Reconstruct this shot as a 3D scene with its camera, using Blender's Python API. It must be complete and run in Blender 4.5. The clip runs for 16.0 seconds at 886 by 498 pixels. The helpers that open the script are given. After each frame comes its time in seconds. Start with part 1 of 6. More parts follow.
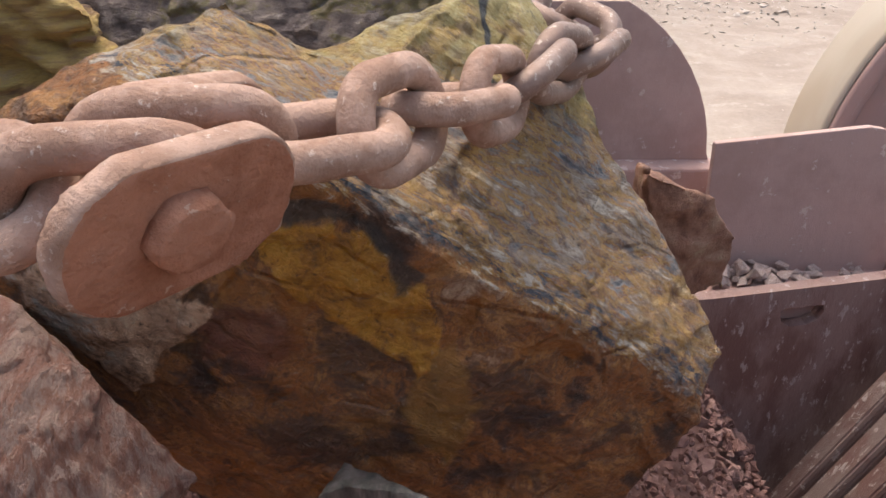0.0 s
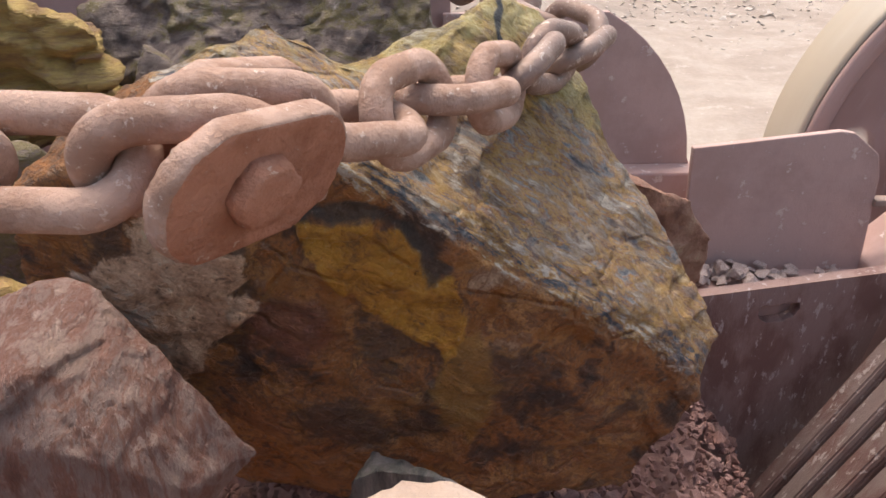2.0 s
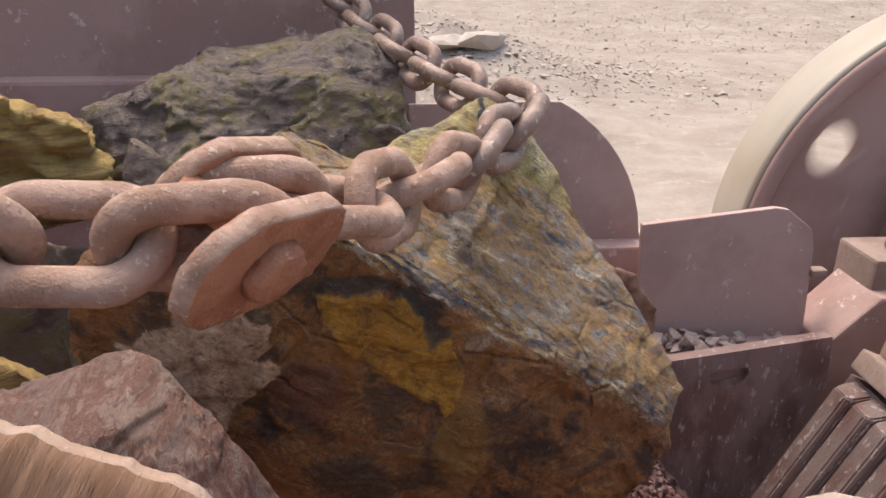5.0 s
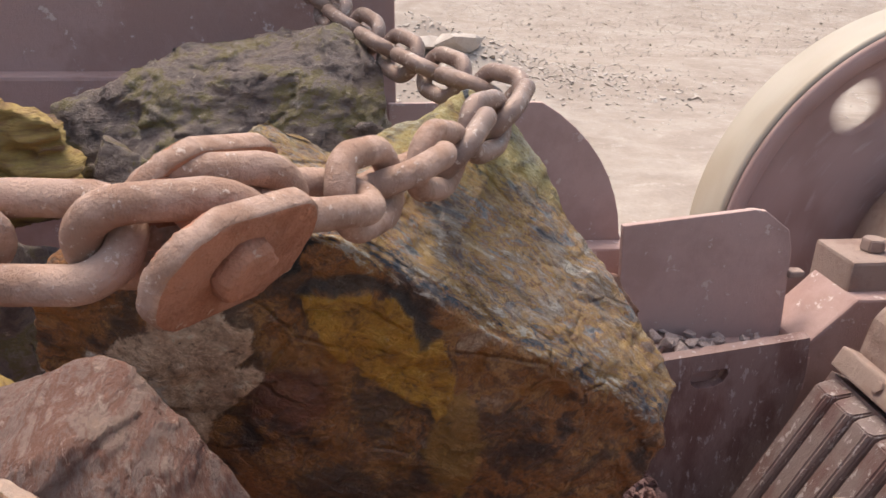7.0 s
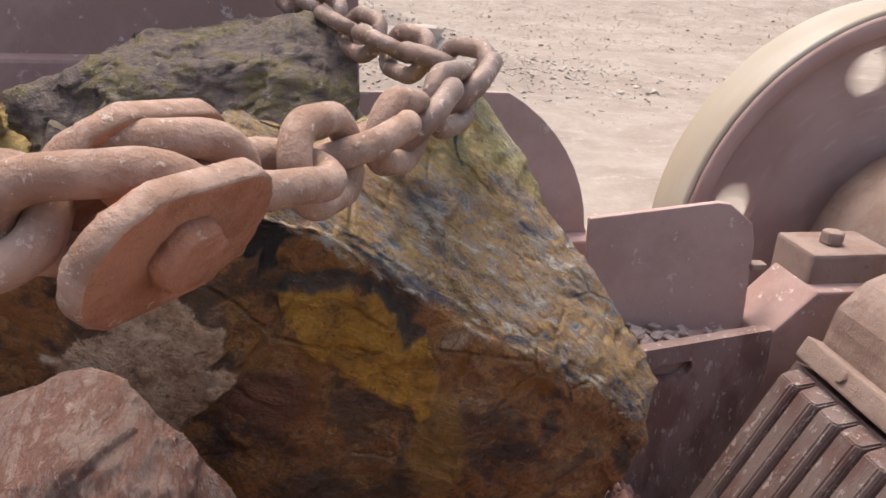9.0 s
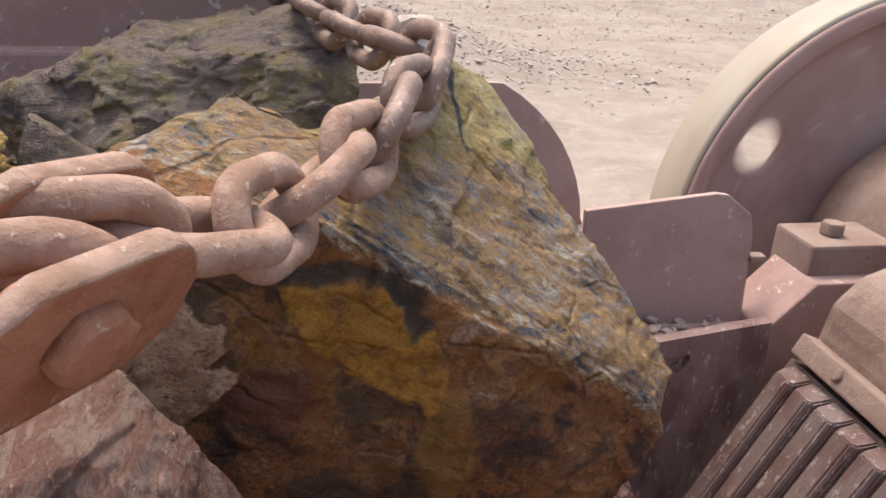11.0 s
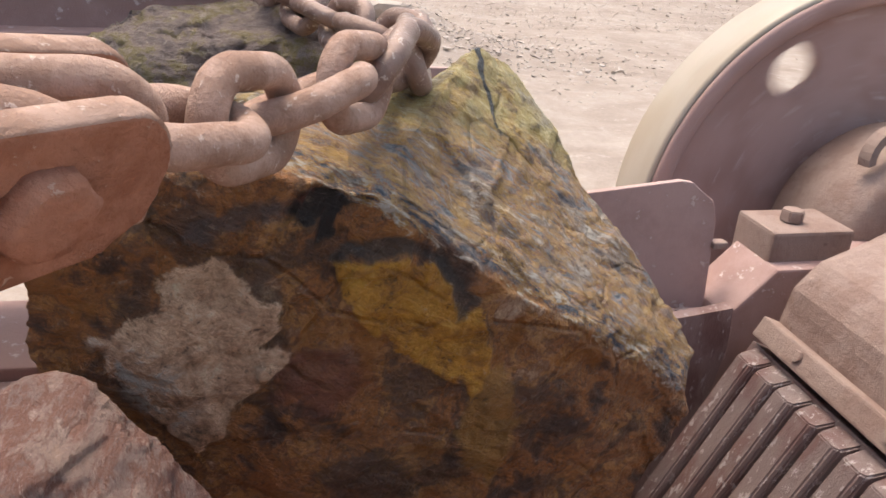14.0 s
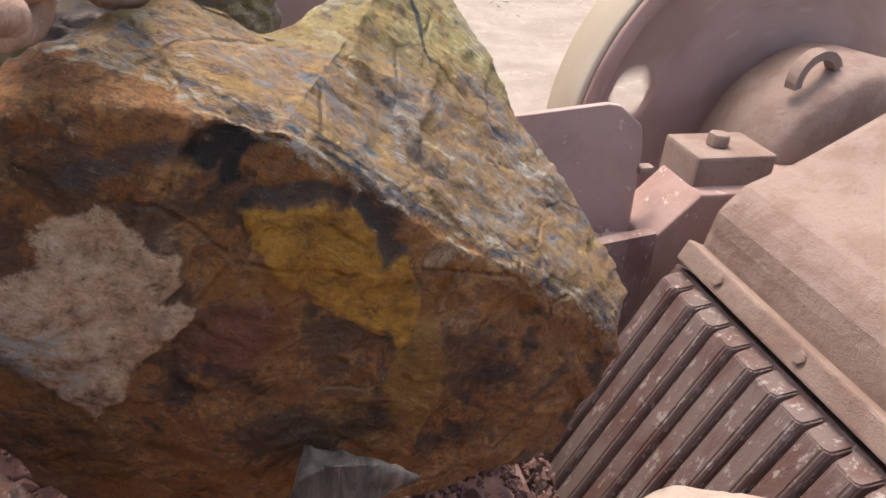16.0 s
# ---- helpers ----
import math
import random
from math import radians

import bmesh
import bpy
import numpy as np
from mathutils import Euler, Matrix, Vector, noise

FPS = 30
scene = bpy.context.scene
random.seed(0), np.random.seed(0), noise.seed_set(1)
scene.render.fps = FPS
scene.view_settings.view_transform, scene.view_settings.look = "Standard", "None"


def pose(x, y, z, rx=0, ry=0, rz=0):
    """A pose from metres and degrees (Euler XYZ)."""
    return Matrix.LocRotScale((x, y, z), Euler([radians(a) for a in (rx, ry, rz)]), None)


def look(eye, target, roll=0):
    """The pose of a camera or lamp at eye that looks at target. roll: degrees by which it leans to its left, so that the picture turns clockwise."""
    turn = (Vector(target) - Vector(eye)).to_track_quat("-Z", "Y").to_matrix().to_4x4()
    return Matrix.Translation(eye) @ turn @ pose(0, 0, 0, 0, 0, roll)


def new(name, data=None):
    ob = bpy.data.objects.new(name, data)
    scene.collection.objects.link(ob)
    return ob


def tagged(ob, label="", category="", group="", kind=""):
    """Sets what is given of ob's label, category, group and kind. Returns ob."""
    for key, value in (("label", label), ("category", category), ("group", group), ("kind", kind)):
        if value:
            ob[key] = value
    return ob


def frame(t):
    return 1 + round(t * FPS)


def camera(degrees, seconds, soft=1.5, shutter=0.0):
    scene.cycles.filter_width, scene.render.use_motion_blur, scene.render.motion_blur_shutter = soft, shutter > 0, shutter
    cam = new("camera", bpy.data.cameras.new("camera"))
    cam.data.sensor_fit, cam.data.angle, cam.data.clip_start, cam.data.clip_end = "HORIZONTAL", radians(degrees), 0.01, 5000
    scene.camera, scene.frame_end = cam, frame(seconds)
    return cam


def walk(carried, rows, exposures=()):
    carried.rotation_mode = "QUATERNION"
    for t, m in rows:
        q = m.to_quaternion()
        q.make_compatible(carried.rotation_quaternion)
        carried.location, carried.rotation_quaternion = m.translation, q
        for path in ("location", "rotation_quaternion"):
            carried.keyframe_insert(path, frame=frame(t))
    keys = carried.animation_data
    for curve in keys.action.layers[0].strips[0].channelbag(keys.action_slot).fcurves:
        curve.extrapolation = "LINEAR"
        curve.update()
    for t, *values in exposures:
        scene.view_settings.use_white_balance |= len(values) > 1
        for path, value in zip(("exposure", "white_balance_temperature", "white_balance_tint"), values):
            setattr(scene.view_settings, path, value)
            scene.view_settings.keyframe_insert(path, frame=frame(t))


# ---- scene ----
from collections import defaultdict

# ---------- camera ----------
cam = camera(64.0, 16.0, shutter=0.12)
WALK = [
    (0, -0.0162, 0.0013, 2.983, 61.76, 0.11, 0.13),
    (0.5, 0.0063, 0.0236, 2.9822, 62.06, 0.62, 0.18),
    (1, -0.0125, 0.0045, 2.9931, 61.92, 0.53, 0.08),
    (1.5, -0.0177, -0.0447, 3.0076, 61.85, 0.56, -0.09),
    (2, -0.0045, -0.0775, 3.0254, 62, 0.34, -0.6),
    (2.5, -0.0035, -0.106, 3.0448, 62.49, 0.48, -0.68),
    (3, -0.0136, -0.1582, 3.0532, 64.85, 0.2, -0.63),
    (3.5, -0.006, -0.1841, 3.0678, 67.56, -0.01, -1.83),
    (4, 0.0109, -0.2019, 3.0983, 67.58, 0.13, -2.57),
    (6.5, 0.0263, -0.2097, 3.0939, 68.16, 0.31, -2.94),
    (7, 0.0046, -0.18, 3.0825, 67.99, -0.6, -4.59),
    (7.5, -0.0198, -0.1457, 3.0758, 68.06, -1.18, -6.07),
    (8, -0.0322, -0.139, 3.0724, 67.97, -1.58, -6.71),
    (8.5, -0.0271, -0.1401, 3.0701, 67.88, -1.93, -7.18),
    (9, -0.014, -0.1268, 3.0618, 67.44, -1.91, -7.64),
    (11.5, 0.0178, -0.0877, 3.0492, 66.7, -1.49, -7.73),
    (12, 0.0181, -0.0943, 3.0454, 66.6, -1.41, -7.74),
    (12.5, 0.0272, -0.0769, 3.0461, 66.59, -1.52, -7.91),
    (13, 0.021, -0.0655, 3.0411, 66.55, -2.2, -8.9),
    (13.5, 0.0304, -0.0689, 3.0368, 66.44, -2.52, -9.89),
    (14, 0.0278, -0.0777, 3.0423, 65.91, -2.53, -10.11),
    (14.5, 0.0479, -0.0588, 3.0254, 65.34, -2.55, -10.1),
    (15, 0.0627, -0.0287, 3.0059, 63.68, -2.38, -10.34),
    (15.5, 0.0923, -0.0053, 3.0146, 61.93, -3.4, -12.43),
    (16, 0.1157, -0.0008, 3.0444, 59.41, -4.35, -14.46),
]
walk(cam, [(t, pose(*p)) for t, *p in WALK], [(0.0, 0.70, 6700, 10), (2.5, 0.80, 6700, 10), (4.0, 0.60, 6700, 10), (12.0, 0.64, 6700, 10), (14.5, 0.74, 6700, 10), (16.0, 0.78, 6700, 10)])

# ---------- world and light: dusty bright day, high hazy sun ----------
world = bpy.data.worlds.new("sky")
scene.world = world
world.use_nodes = True
wn = world.node_tree
sky = wn.nodes.new("ShaderNodeTexSky")
sky.sky_type, sky.sun_disc = "NISHITA", False
SUN_EL, SUN_AZ = 70.0, -20.0          # degrees; azimuth from +y towards +x
sky.sun_elevation, sky.sun_rotation = radians(SUN_EL), radians(SUN_AZ)
sky.dust_density, sky.air_density = 6.0, 1.5
bg = wn.nodes["Background"]
wn.links.new(sky.outputs[0], bg.inputs[0])
bg.inputs[1].default_value = 0.165
sun = new("sun", bpy.data.lights.new("sun", "SUN"))
sun.data.energy, sun.data.angle, sun.data.color = 1.45, radians(24), (1.0, 0.93, 0.84)
ce = math.cos(radians(SUN_EL))
sun.matrix_world = look((ce * math.sin(radians(SUN_AZ)) * 30, ce * math.cos(radians(SUN_AZ)) * 30, math.sin(radians(SUN_EL)) * 30), (0, 0, 0))


# ---------- helpers ----------
def ramp(nt, stops):
    r = nt.nodes.new("ShaderNodeValToRGB")
    el = r.color_ramp.elements
    while len(el) < len(stops):
        el.new(0.5)
    for e, (p, c) in zip(el, stops):
        e.position, e.color = p, (*c, 1)
    return r


def node(nt, kind, **values):
    n = nt.nodes.new(kind)
    for k, v in values.items():
        n.inputs[k].default_value = v
    return n


def noise_at(nt, coord, scale, detail=6.0, rough=0.6, distort=0.0):
    n = node(nt, "ShaderNodeTexNoise", Scale=scale, Detail=detail, Roughness=rough, Distortion=distort)
    nt.links.new(coord, n.inputs["Vector"])
    return n.outputs["Fac"]


def mix(nt, fac, a, b):
    m = nt.nodes.new("ShaderNodeMix")
    m.data_type = "RGBA"
    for sock, v in ((m.inputs[0], fac), (m.inputs[6], a), (m.inputs[7], b)):
        if isinstance(v, bpy.types.NodeSocket):
            nt.links.new(v, sock)
        elif isinstance(v, tuple):
            sock.default_value = (*v, 1)
        else:
            sock.default_value = v
    return m.outputs[2]


def calc(nt, op, a, b=0.0, clamp=False):
    m = nt.nodes.new("ShaderNodeMath")
    m.operation, m.use_clamp = op, clamp
    for sock, v in ((m.inputs[0], a), (m.inputs[1], b)):
        if isinstance(v, bpy.types.NodeSocket):
            nt.links.new(v, sock)
        else:
            sock.default_value = v
    return m.outputs[0]


def step(nt, v, lo, hi):
    m = nt.nodes.new("ShaderNodeMapRange")
    m.interpolation_type = "SMOOTHSTEP"
    nt.links.new(v, m.inputs[0])
    m.inputs[1].default_value, m.inputs[2].default_value = lo, hi
    return m.outputs[0]


def cracks(nt, coord, scale):
    """Thin broken crack lines, 1 in the crack."""
    v = nt.nodes.new("ShaderNodeTexVoronoi")
    v.feature = "DISTANCE_TO_EDGE"
    v.inputs["Scale"].default_value = scale
    nt.links.new(coord, v.inputs["Vector"])
    line = calc(nt, "SUBTRACT", 1.0, step(nt, v.outputs["Distance"], 0.0, 0.05))
    return calc(nt, "MULTIPLY", line, step(nt, noise_at(nt, coord, scale * 0.8, 4, 0.6), 0.46, 0.58))


def coords(nt, stretch=(1, 1, 1), turn=(0, 0, 0), vary=False):
    tc = nt.nodes.new("ShaderNodeTexCoord")
    mp = nt.nodes.new("ShaderNodeMapping")
    mp.inputs["Scale"].default_value = stretch
    mp.inputs["Rotation"].default_value = [radians(a) for a in turn]
    nt.links.new(tc.outputs["Object"], mp.inputs[0])
    if vary:
        oi = nt.nodes.new("ShaderNodeObjectInfo")
        sc = nt.nodes.new("ShaderNodeVectorMath")
        sc.operation = "SCALE"
        sc.inputs[0].default_value = (31, 17, 23)
        nt.links.new(oi.outputs["Random"], sc.inputs["Scale"])
        nt.links.new(sc.outputs[0], mp.inputs["Location"])
    return mp.outputs[0]


def finish(nt, colour, rough, height, strength, dist, metal=0.0, spec=0.4):
    b = nt.nodes["Principled BSDF"]
    b.inputs["Metallic"].default_value = metal
    b.inputs["Specular IOR Level"].default_value = spec
    nt.links.new(colour, b.inputs["Base Color"])
    if isinstance(rough, bpy.types.NodeSocket):
        nt.links.new(rough, b.inputs["Roughness"])
    else:
        b.inputs["Roughness"].default_value = rough
    if height is not None:
        bp = nt.nodes.new("ShaderNodeBump")
        bp.inputs["Strength"].default_value, bp.inputs["Distance"].default_value = strength, dist
        nt.links.new(height, bp.inputs["Height"])
        nt.links.new(bp.outputs[0], b.inputs["Normal"])


def fresh(name):
    m = bpy.data.materials.new(name)
    m.use_nodes = True
    return m, m.node_tree


def dusty(name, base, under, chips, scale=6.0, bump=0.4, rough=0.85, spots=0.63, vary=False, grain=220.0, stretch=(1, 1, 1), metal=0.0):
    """Steel under stone dust: dust colour, rust showing through, small pale or dark chips."""
    m, nt = fresh(name)
    co = coords(nt, stretch, vary=vary)
    big = noise_at(nt, co, scale, 5, 0.62)
    mid = noise_at(nt, co, scale * 5, 6, 0.7)
    fine = noise_at(nt, co, grain, 3, 0.6)
    c = mix(nt, step(nt, big, 0.44, 0.60), base, under)
    c = mix(nt, calc(nt, "MULTIPLY", step(nt, mid, 0.50, 0.75), 0.55), c, tuple(v * 0.72 for v in base))
    c = mix(nt, step(nt, mid, spots, spots + 0.05), c, chips)
    c = mix(nt, calc(nt, "MULTIPLY", fine, 0.35), c, tuple(v * 0.6 for v in base))
    h = calc(nt, "ADD", calc(nt, "MULTIPLY", mid, 1.0), calc(nt, "MULTIPLY", fine, 0.35))
    finish(nt, c, rough, h, bump, 0.012, metal)
    return m


def stone(name, stops, scale=5.0, bump=0.7, rough=0.75, vein=(0.75, 0.68, 0.6), stretch=(1, 1, 1), turn=(0, 0, 0), vary=False, veins=0.72, spec=0.35):
    """Broken rock: layered colours in a ramp, pale veins, fine grain."""
    m, nt = fresh(name)
    co = coords(nt, stretch, turn, vary)
    big = noise_at(nt, co, scale, 8, 0.65, 0.6)
    mid = noise_at(nt, co, scale * 4.5, 7, 0.72, 0.3)
    fine = noise_at(nt, co, scale * 30, 4, 0.7)
    r = ramp(nt, stops)
    nt.links.new(calc(nt, "ADD", calc(nt, "MULTIPLY", big, 0.7), calc(nt, "MULTIPLY", mid, 0.3)), r.inputs[0])
    c = mix(nt, calc(nt, "MULTIPLY", step(nt, mid, veins, veins + 0.06), 0.7), r.outputs[0], vein)
    c = mix(nt, calc(nt, "MULTIPLY", fine, 0.4), c, tuple(v * 0.45 for v in stops[0][1]))
    h = calc(nt, "ADD", calc(nt, "MULTIPLY", mid, 1.0), calc(nt, "MULTIPLY", fine, 0.4))
    finish(nt, c, rough, h, bump, 0.02, spec=spec)
    return m


def mesh_of(name, bm, material, smooth=False):
    me = bpy.data.meshes.new(name)
    bm.to_mesh(me)
    bm.free()
    me.materials.append(material)
    if smooth:
        me.polygons.foreach_set("use_smooth", [True] * len(me.polygons))
    return me


def part(name, bm, material, parent=None, label="", smooth=False, at=None):
    """One bmesh as one mesh object, under a thing or a part."""
    ob = new(name, mesh_of(name, bm, material, smooth))
    if at is not None:
        ob.matrix_world = at
    if parent is not None:
        ob.parent = parent
    if label:
        ob["label"] = label
    return ob


def thing(name, label, category, at=None, kind="", group=""):
    ob = new(name)
    ob.empty_display_size = 0.1
    if at is not None:
        ob.matrix_world = at
    return tagged(ob, label, category, group, kind)


def box(x0, x1, y0, y1, z0, z1, bevel=0.006):
    bm2 = bmesh.new()
    bmesh.ops.create_cube(bm2, size=1)
    bmesh.ops.transform(bm2, matrix=Matrix.Translation(((x0 + x1) / 2, (y0 + y1) / 2, (z0 + z1) / 2)) @ Matrix.Diagonal((x1 - x0, y1 - y0, z1 - z0, 1)), verts=bm2.verts)
    if bevel:
        bmesh.ops.bevel(bm2, geom=bm2.edges, offset=bevel, segments=2, profile=0.6, affect="EDGES")
    return bm2


def extrude_outline(points, depth, bevel=0.005):
    """A plate in the xz plane: an outline, front at y=0, back at y=depth."""
    bm = bmesh.new()
    f = bm.faces.new([bm.verts.new((x, 0, z)) for x, z in points])
    r = bmesh.ops.extrude_face_region(bm, geom=[f])
    bmesh.ops.translate(bm, vec=(0, depth, 0), verts=[v for v in r["geom"] if isinstance(v, bmesh.types.BMVert)])
    bmesh.ops.recalc_face_normals(bm, faces=bm.faces)
    if bevel:
        bmesh.ops.bevel(bm, geom=bm.edges, offset=bevel, segments=2, profile=0.6, affect="EDGES")
    return bm


def turned(profile, steps=64):
    """A solid of revolution round the y axis from (radius, y) pairs."""
    bm = bmesh.new()
    rings = [[bm.verts.new((r * math.cos(2 * math.pi * k / steps), y, r * math.sin(2 * math.pi * k / steps))) for k in range(steps)] for r, y in profile]
    for a, b in zip(rings, rings[1:]):
        for k in range(steps):
            bm.faces.new((a[k], a[(k + 1) % steps], b[(k + 1) % steps], b[k]))
    bmesh.ops.recalc_face_normals(bm, faces=bm.faces)
    return bm


def fuse(hulls, voxel):
    """The union of convex blocks as one evenly meshed skin."""
    bm = bmesh.new()
    for pts in hulls:
        b2 = bmesh.new()
        for p in pts:
            b2.verts.new(p)
        r = bmesh.ops.convex_hull(b2, input=b2.verts)
        junk = [g for g in r["geom_interior"] if isinstance(g, bmesh.types.BMVert)]
        bmesh.ops.delete(b2, geom=junk, context="VERTS")
        me = bpy.data.meshes.new("block")
        b2.to_mesh(me)
        b2.free()
        bm.from_mesh(me)
        bpy.data.meshes.remove(me)
    me = bpy.data.meshes.new("blocks")
    bm.to_mesh(me)
    bm.free()
    ob = new("blocks", me)
    md = ob.modifiers.new("skin", "REMESH")
    md.mode, md.voxel_size, md.adaptivity = "VOXEL", voxel, 0.0
    done = bpy.data.meshes.new_from_object(ob.evaluated_get(bpy.context.evaluated_depsgraph_get()))
    bpy.data.objects.remove(ob)
    bpy.data.meshes.remove(me)
    return done


def chip(me, seed, facet=0.03, cell=5.0, grain=0.008, layers=None, layer_depth=0.0, crisp=0.0):
    """Breaks a smooth block into faceted flakes, thin layers and grain."""
    off = Vector((seed * 7.3, seed * 3.1, seed * 5.7))
    count = len(me.vertices)
    co, no = np.empty(count * 3), np.empty(count * 3)
    me.vertices.foreach_get("co", co)
    me.vertices.foreach_get("normal", no)
    co, no = co.reshape(-1, 3), no.reshape(-1, 3)
    e3 = (layers or Vector((0, 0, 1))).normalized()
    e1 = e3.orthogonal().normalized()
    e2 = e3.cross(e1)
    for k in range(count):
        p = Vector(co[k])
        q = p * cell + off
        q += noise.noise_vector(q * 0.8) * 0.35
        f = (0.55 - noise.voronoi(q, distance_metric="MANHATTAN")[0][0]) * facet
        w = q + noise.noise_vector(q * 2.3) * 0.25
        f += (0.55 - noise.voronoi(w * 3.1 + off, distance_metric="MANHATTAN")[0][0]) * facet * 0.28
        f += (0.55 - noise.voronoi(w * 9.0 + off, distance_metric="CHEBYCHEV")[0][0]) * facet * 0.12
        f += noise.fractal(p * 14 + off, 0.7, 2.1, 5) * grain
        if crisp:
            # each flake is a tilted plane with a step at its edge
            _, cells = noise.voronoi(w * 1.7 + off, distance_metric="DISTANCE")
            c = cells[0]
            tilt = noise.noise_vector(c * 5.3)
            f += ((w * 1.7 + off - c).dot(tilt) * 0.9 + noise.noise(c * 9.1) * 0.5) * facet * crisp
            _, cells = noise.voronoi(w * 5.2 + off, distance_metric="DISTANCE")
            c = cells[0]
            f += ((w * 5.2 + off - c).dot(noise.noise_vector(c * 3.7)) * 0.9 + noise.noise(c * 4.1) * 0.4) * facet * crisp * 0.4
        if layer_depth:
            s = p.dot(e3) * 17 + noise.noise(p * 5 + off) * 1.1
            f += noise.fractal(Vector((p.dot(e1) * 3, p.dot(e2) * 3, s)), 0.7, 2.0, 3) * layer_depth
        co[k] += no[k] * f
    me.vertices.foreach_set("co", co.ravel())
    me.polygons.foreach_set("use_smooth", [True] * len(me.polygons))
    me.update()
    return me


def rock_mesh(name, hulls, material, voxel=0.02, seed=1, **kw):
    me = chip(fuse(hulls, voxel), seed, **kw)
    me.name = name
    me.materials.clear()
    me.materials.append(material)
    return me


def lump(rng, size, rough=0.35, n=14):
    """A small broken stone: the hull of a few random points, about 20 triangles."""
    bm = bmesh.new()
    for k in range(n):
        v = Vector((rng.uniform(-1, 1), rng.uniform(-1, 1), rng.uniform(-1, 1)))
        v = v.normalized() * rng.uniform(1 - rough, 1)
        bm.verts.new((v.x * size[0], v.y * size[1], v.z * size[2]))
    r = bmesh.ops.convex_hull(bm, input=bm.verts)
    bmesh.ops.delete(bm, geom=[g for g in r["geom_interior"] if isinstance(g, bmesh.types.BMVert)], context="VERTS")
    return bm


# ---------- materials ----------
DUST = dusty("dusty_steel", (0.44, 0.295, 0.27), (0.36, 0.225, 0.20), (0.62, 0.51, 0.48), 2.6, 0.4, spots=0.60)
DUST_LILAC = dusty("lilac_dusty_steel", (0.49, 0.34, 0.31), (0.42, 0.28, 0.25), (0.60, 0.49, 0.46), 2.6, 0.35, spots=0.595)
DUST_PALE = dusty("pale_dusty_steel", (0.333, 0.239, 0.203), (0.261, 0.171, 0.14), (0.198, 0.126, 0.104), 4.5, 0.7, spots=0.64)
CHAIN = dusty("chain_dust", (0.47, 0.315, 0.25), (0.33, 0.195, 0.14), (0.60, 0.47, 0.40), 14.0, 0.6, vary=True, spots=0.60, grain=120.0)
CHAIN_WORN = dusty("chain_worn", (0.33, 0.235, 0.20), (0.25, 0.165, 0.135), (0.58, 0.49, 0.43), 12.0, 0.4, 0.45, vary=True, spots=0.58, metal=0.25, grain=90.0)
PLATE_RUST = dusty("shackle_rust", (0.42, 0.195, 0.125), (0.31, 0.125, 0.07), (0.50, 0.33, 0.25), 11.0, 0.6, spots=0.63, grain=110.0)
SLAB = dusty("slab_rust", (0.36, 0.205, 0.13), (0.25, 0.13, 0.075), (0.46, 0.32, 0.24), 9.0, 0.8, spots=0.64, stretch=(4, 1, 0.5))
SILL_DUST = dusty("sill_dust", (0.426, 0.328, 0.271), (0.377, 0.275, 0.217), (0.328, 0.238, 0.189), 9.0, 0.5, spots=0.66)
SLAB_TOP = dusty("slab_dust", (0.44, 0.32, 0.255), (0.38, 0.25, 0.185), (0.50, 0.39, 0.32), 12.0, 0.5, spots=0.64)
LINER = dusty("liner_steel", (0.30, 0.20, 0.185), (0.19, 0.10, 0.088), (0.47, 0.39, 0.38), 5.0, 0.6, 0.5, spots=0.572, stretch=(1.1, 1, 0.5))
TOOTH = dusty("worn_tooth_steel", (0.20, 0.145, 0.135), (0.15, 0.08, 0.072), (0.40, 0.345, 0.33), 6.0, 0.7, 0.5, spots=0.565, vary=True, stretch=(1.2, 1.2, 0.6))
RIM = dusty("polished_rim", (0.45, 0.385, 0.315), (0.40, 0.325, 0.245), (0.5, 0.43, 0.37), 2.0, 0.1, 0.45, spots=0.8)
GROUND = stone("quarry_ground", [(0.38, (0.30, 0.245, 0.21)), (0.5, (0.365, 0.305, 0.265)), (0.62, (0.43, 0.37, 0.325))], 0.7, 0.9, 0.95, (0.47, 0.41, 0.365), veins=0.58, spec=0.1)
PALE_STONE = stone("pale_stone", [(0.4, (0.46, 0.39, 0.345)), (0.6, (0.56, 0.49, 0.44))], 3.0, 0.3, 0.95, (0.6, 0.53, 0.48), spec=0.1)
GRAVEL = stone("gravel", [(0.4, (0.34, 0.245, 0.225)), (0.5, (0.44, 0.345, 0.32)), (0.62, (0.55, 0.46, 0.43))], 9.0, 0.5, 0.85, vary=True)
RUBBLE = stone("red_rubble", [(0.4, (0.173, 0.086, 0.075)), (0.5, (0.247, 0.139, 0.124)), (0.62, (0.338, 0.217, 0.199))], 8.0, 0.6, 0.85, vary=True)
RED_ROCK = stone("red_brown_rock", [(0.36, (0.0972, 0.0484, 0.038)), (0.43, (0.259, 0.121, 0.0898)), (0.48, (0.35, 0.248, 0.216)), (0.53, (0.272, 0.121, 0.0866)), (0.58, (0.389, 0.271, 0.232)), (0.66, (0.518, 0.334, 0.253))], 6.0, 0.9, 0.45, (0.596, 0.438, 0.37), (2.2, 1.2, 0.45), (0, 14, 0), veins=0.60, spec=0.5)
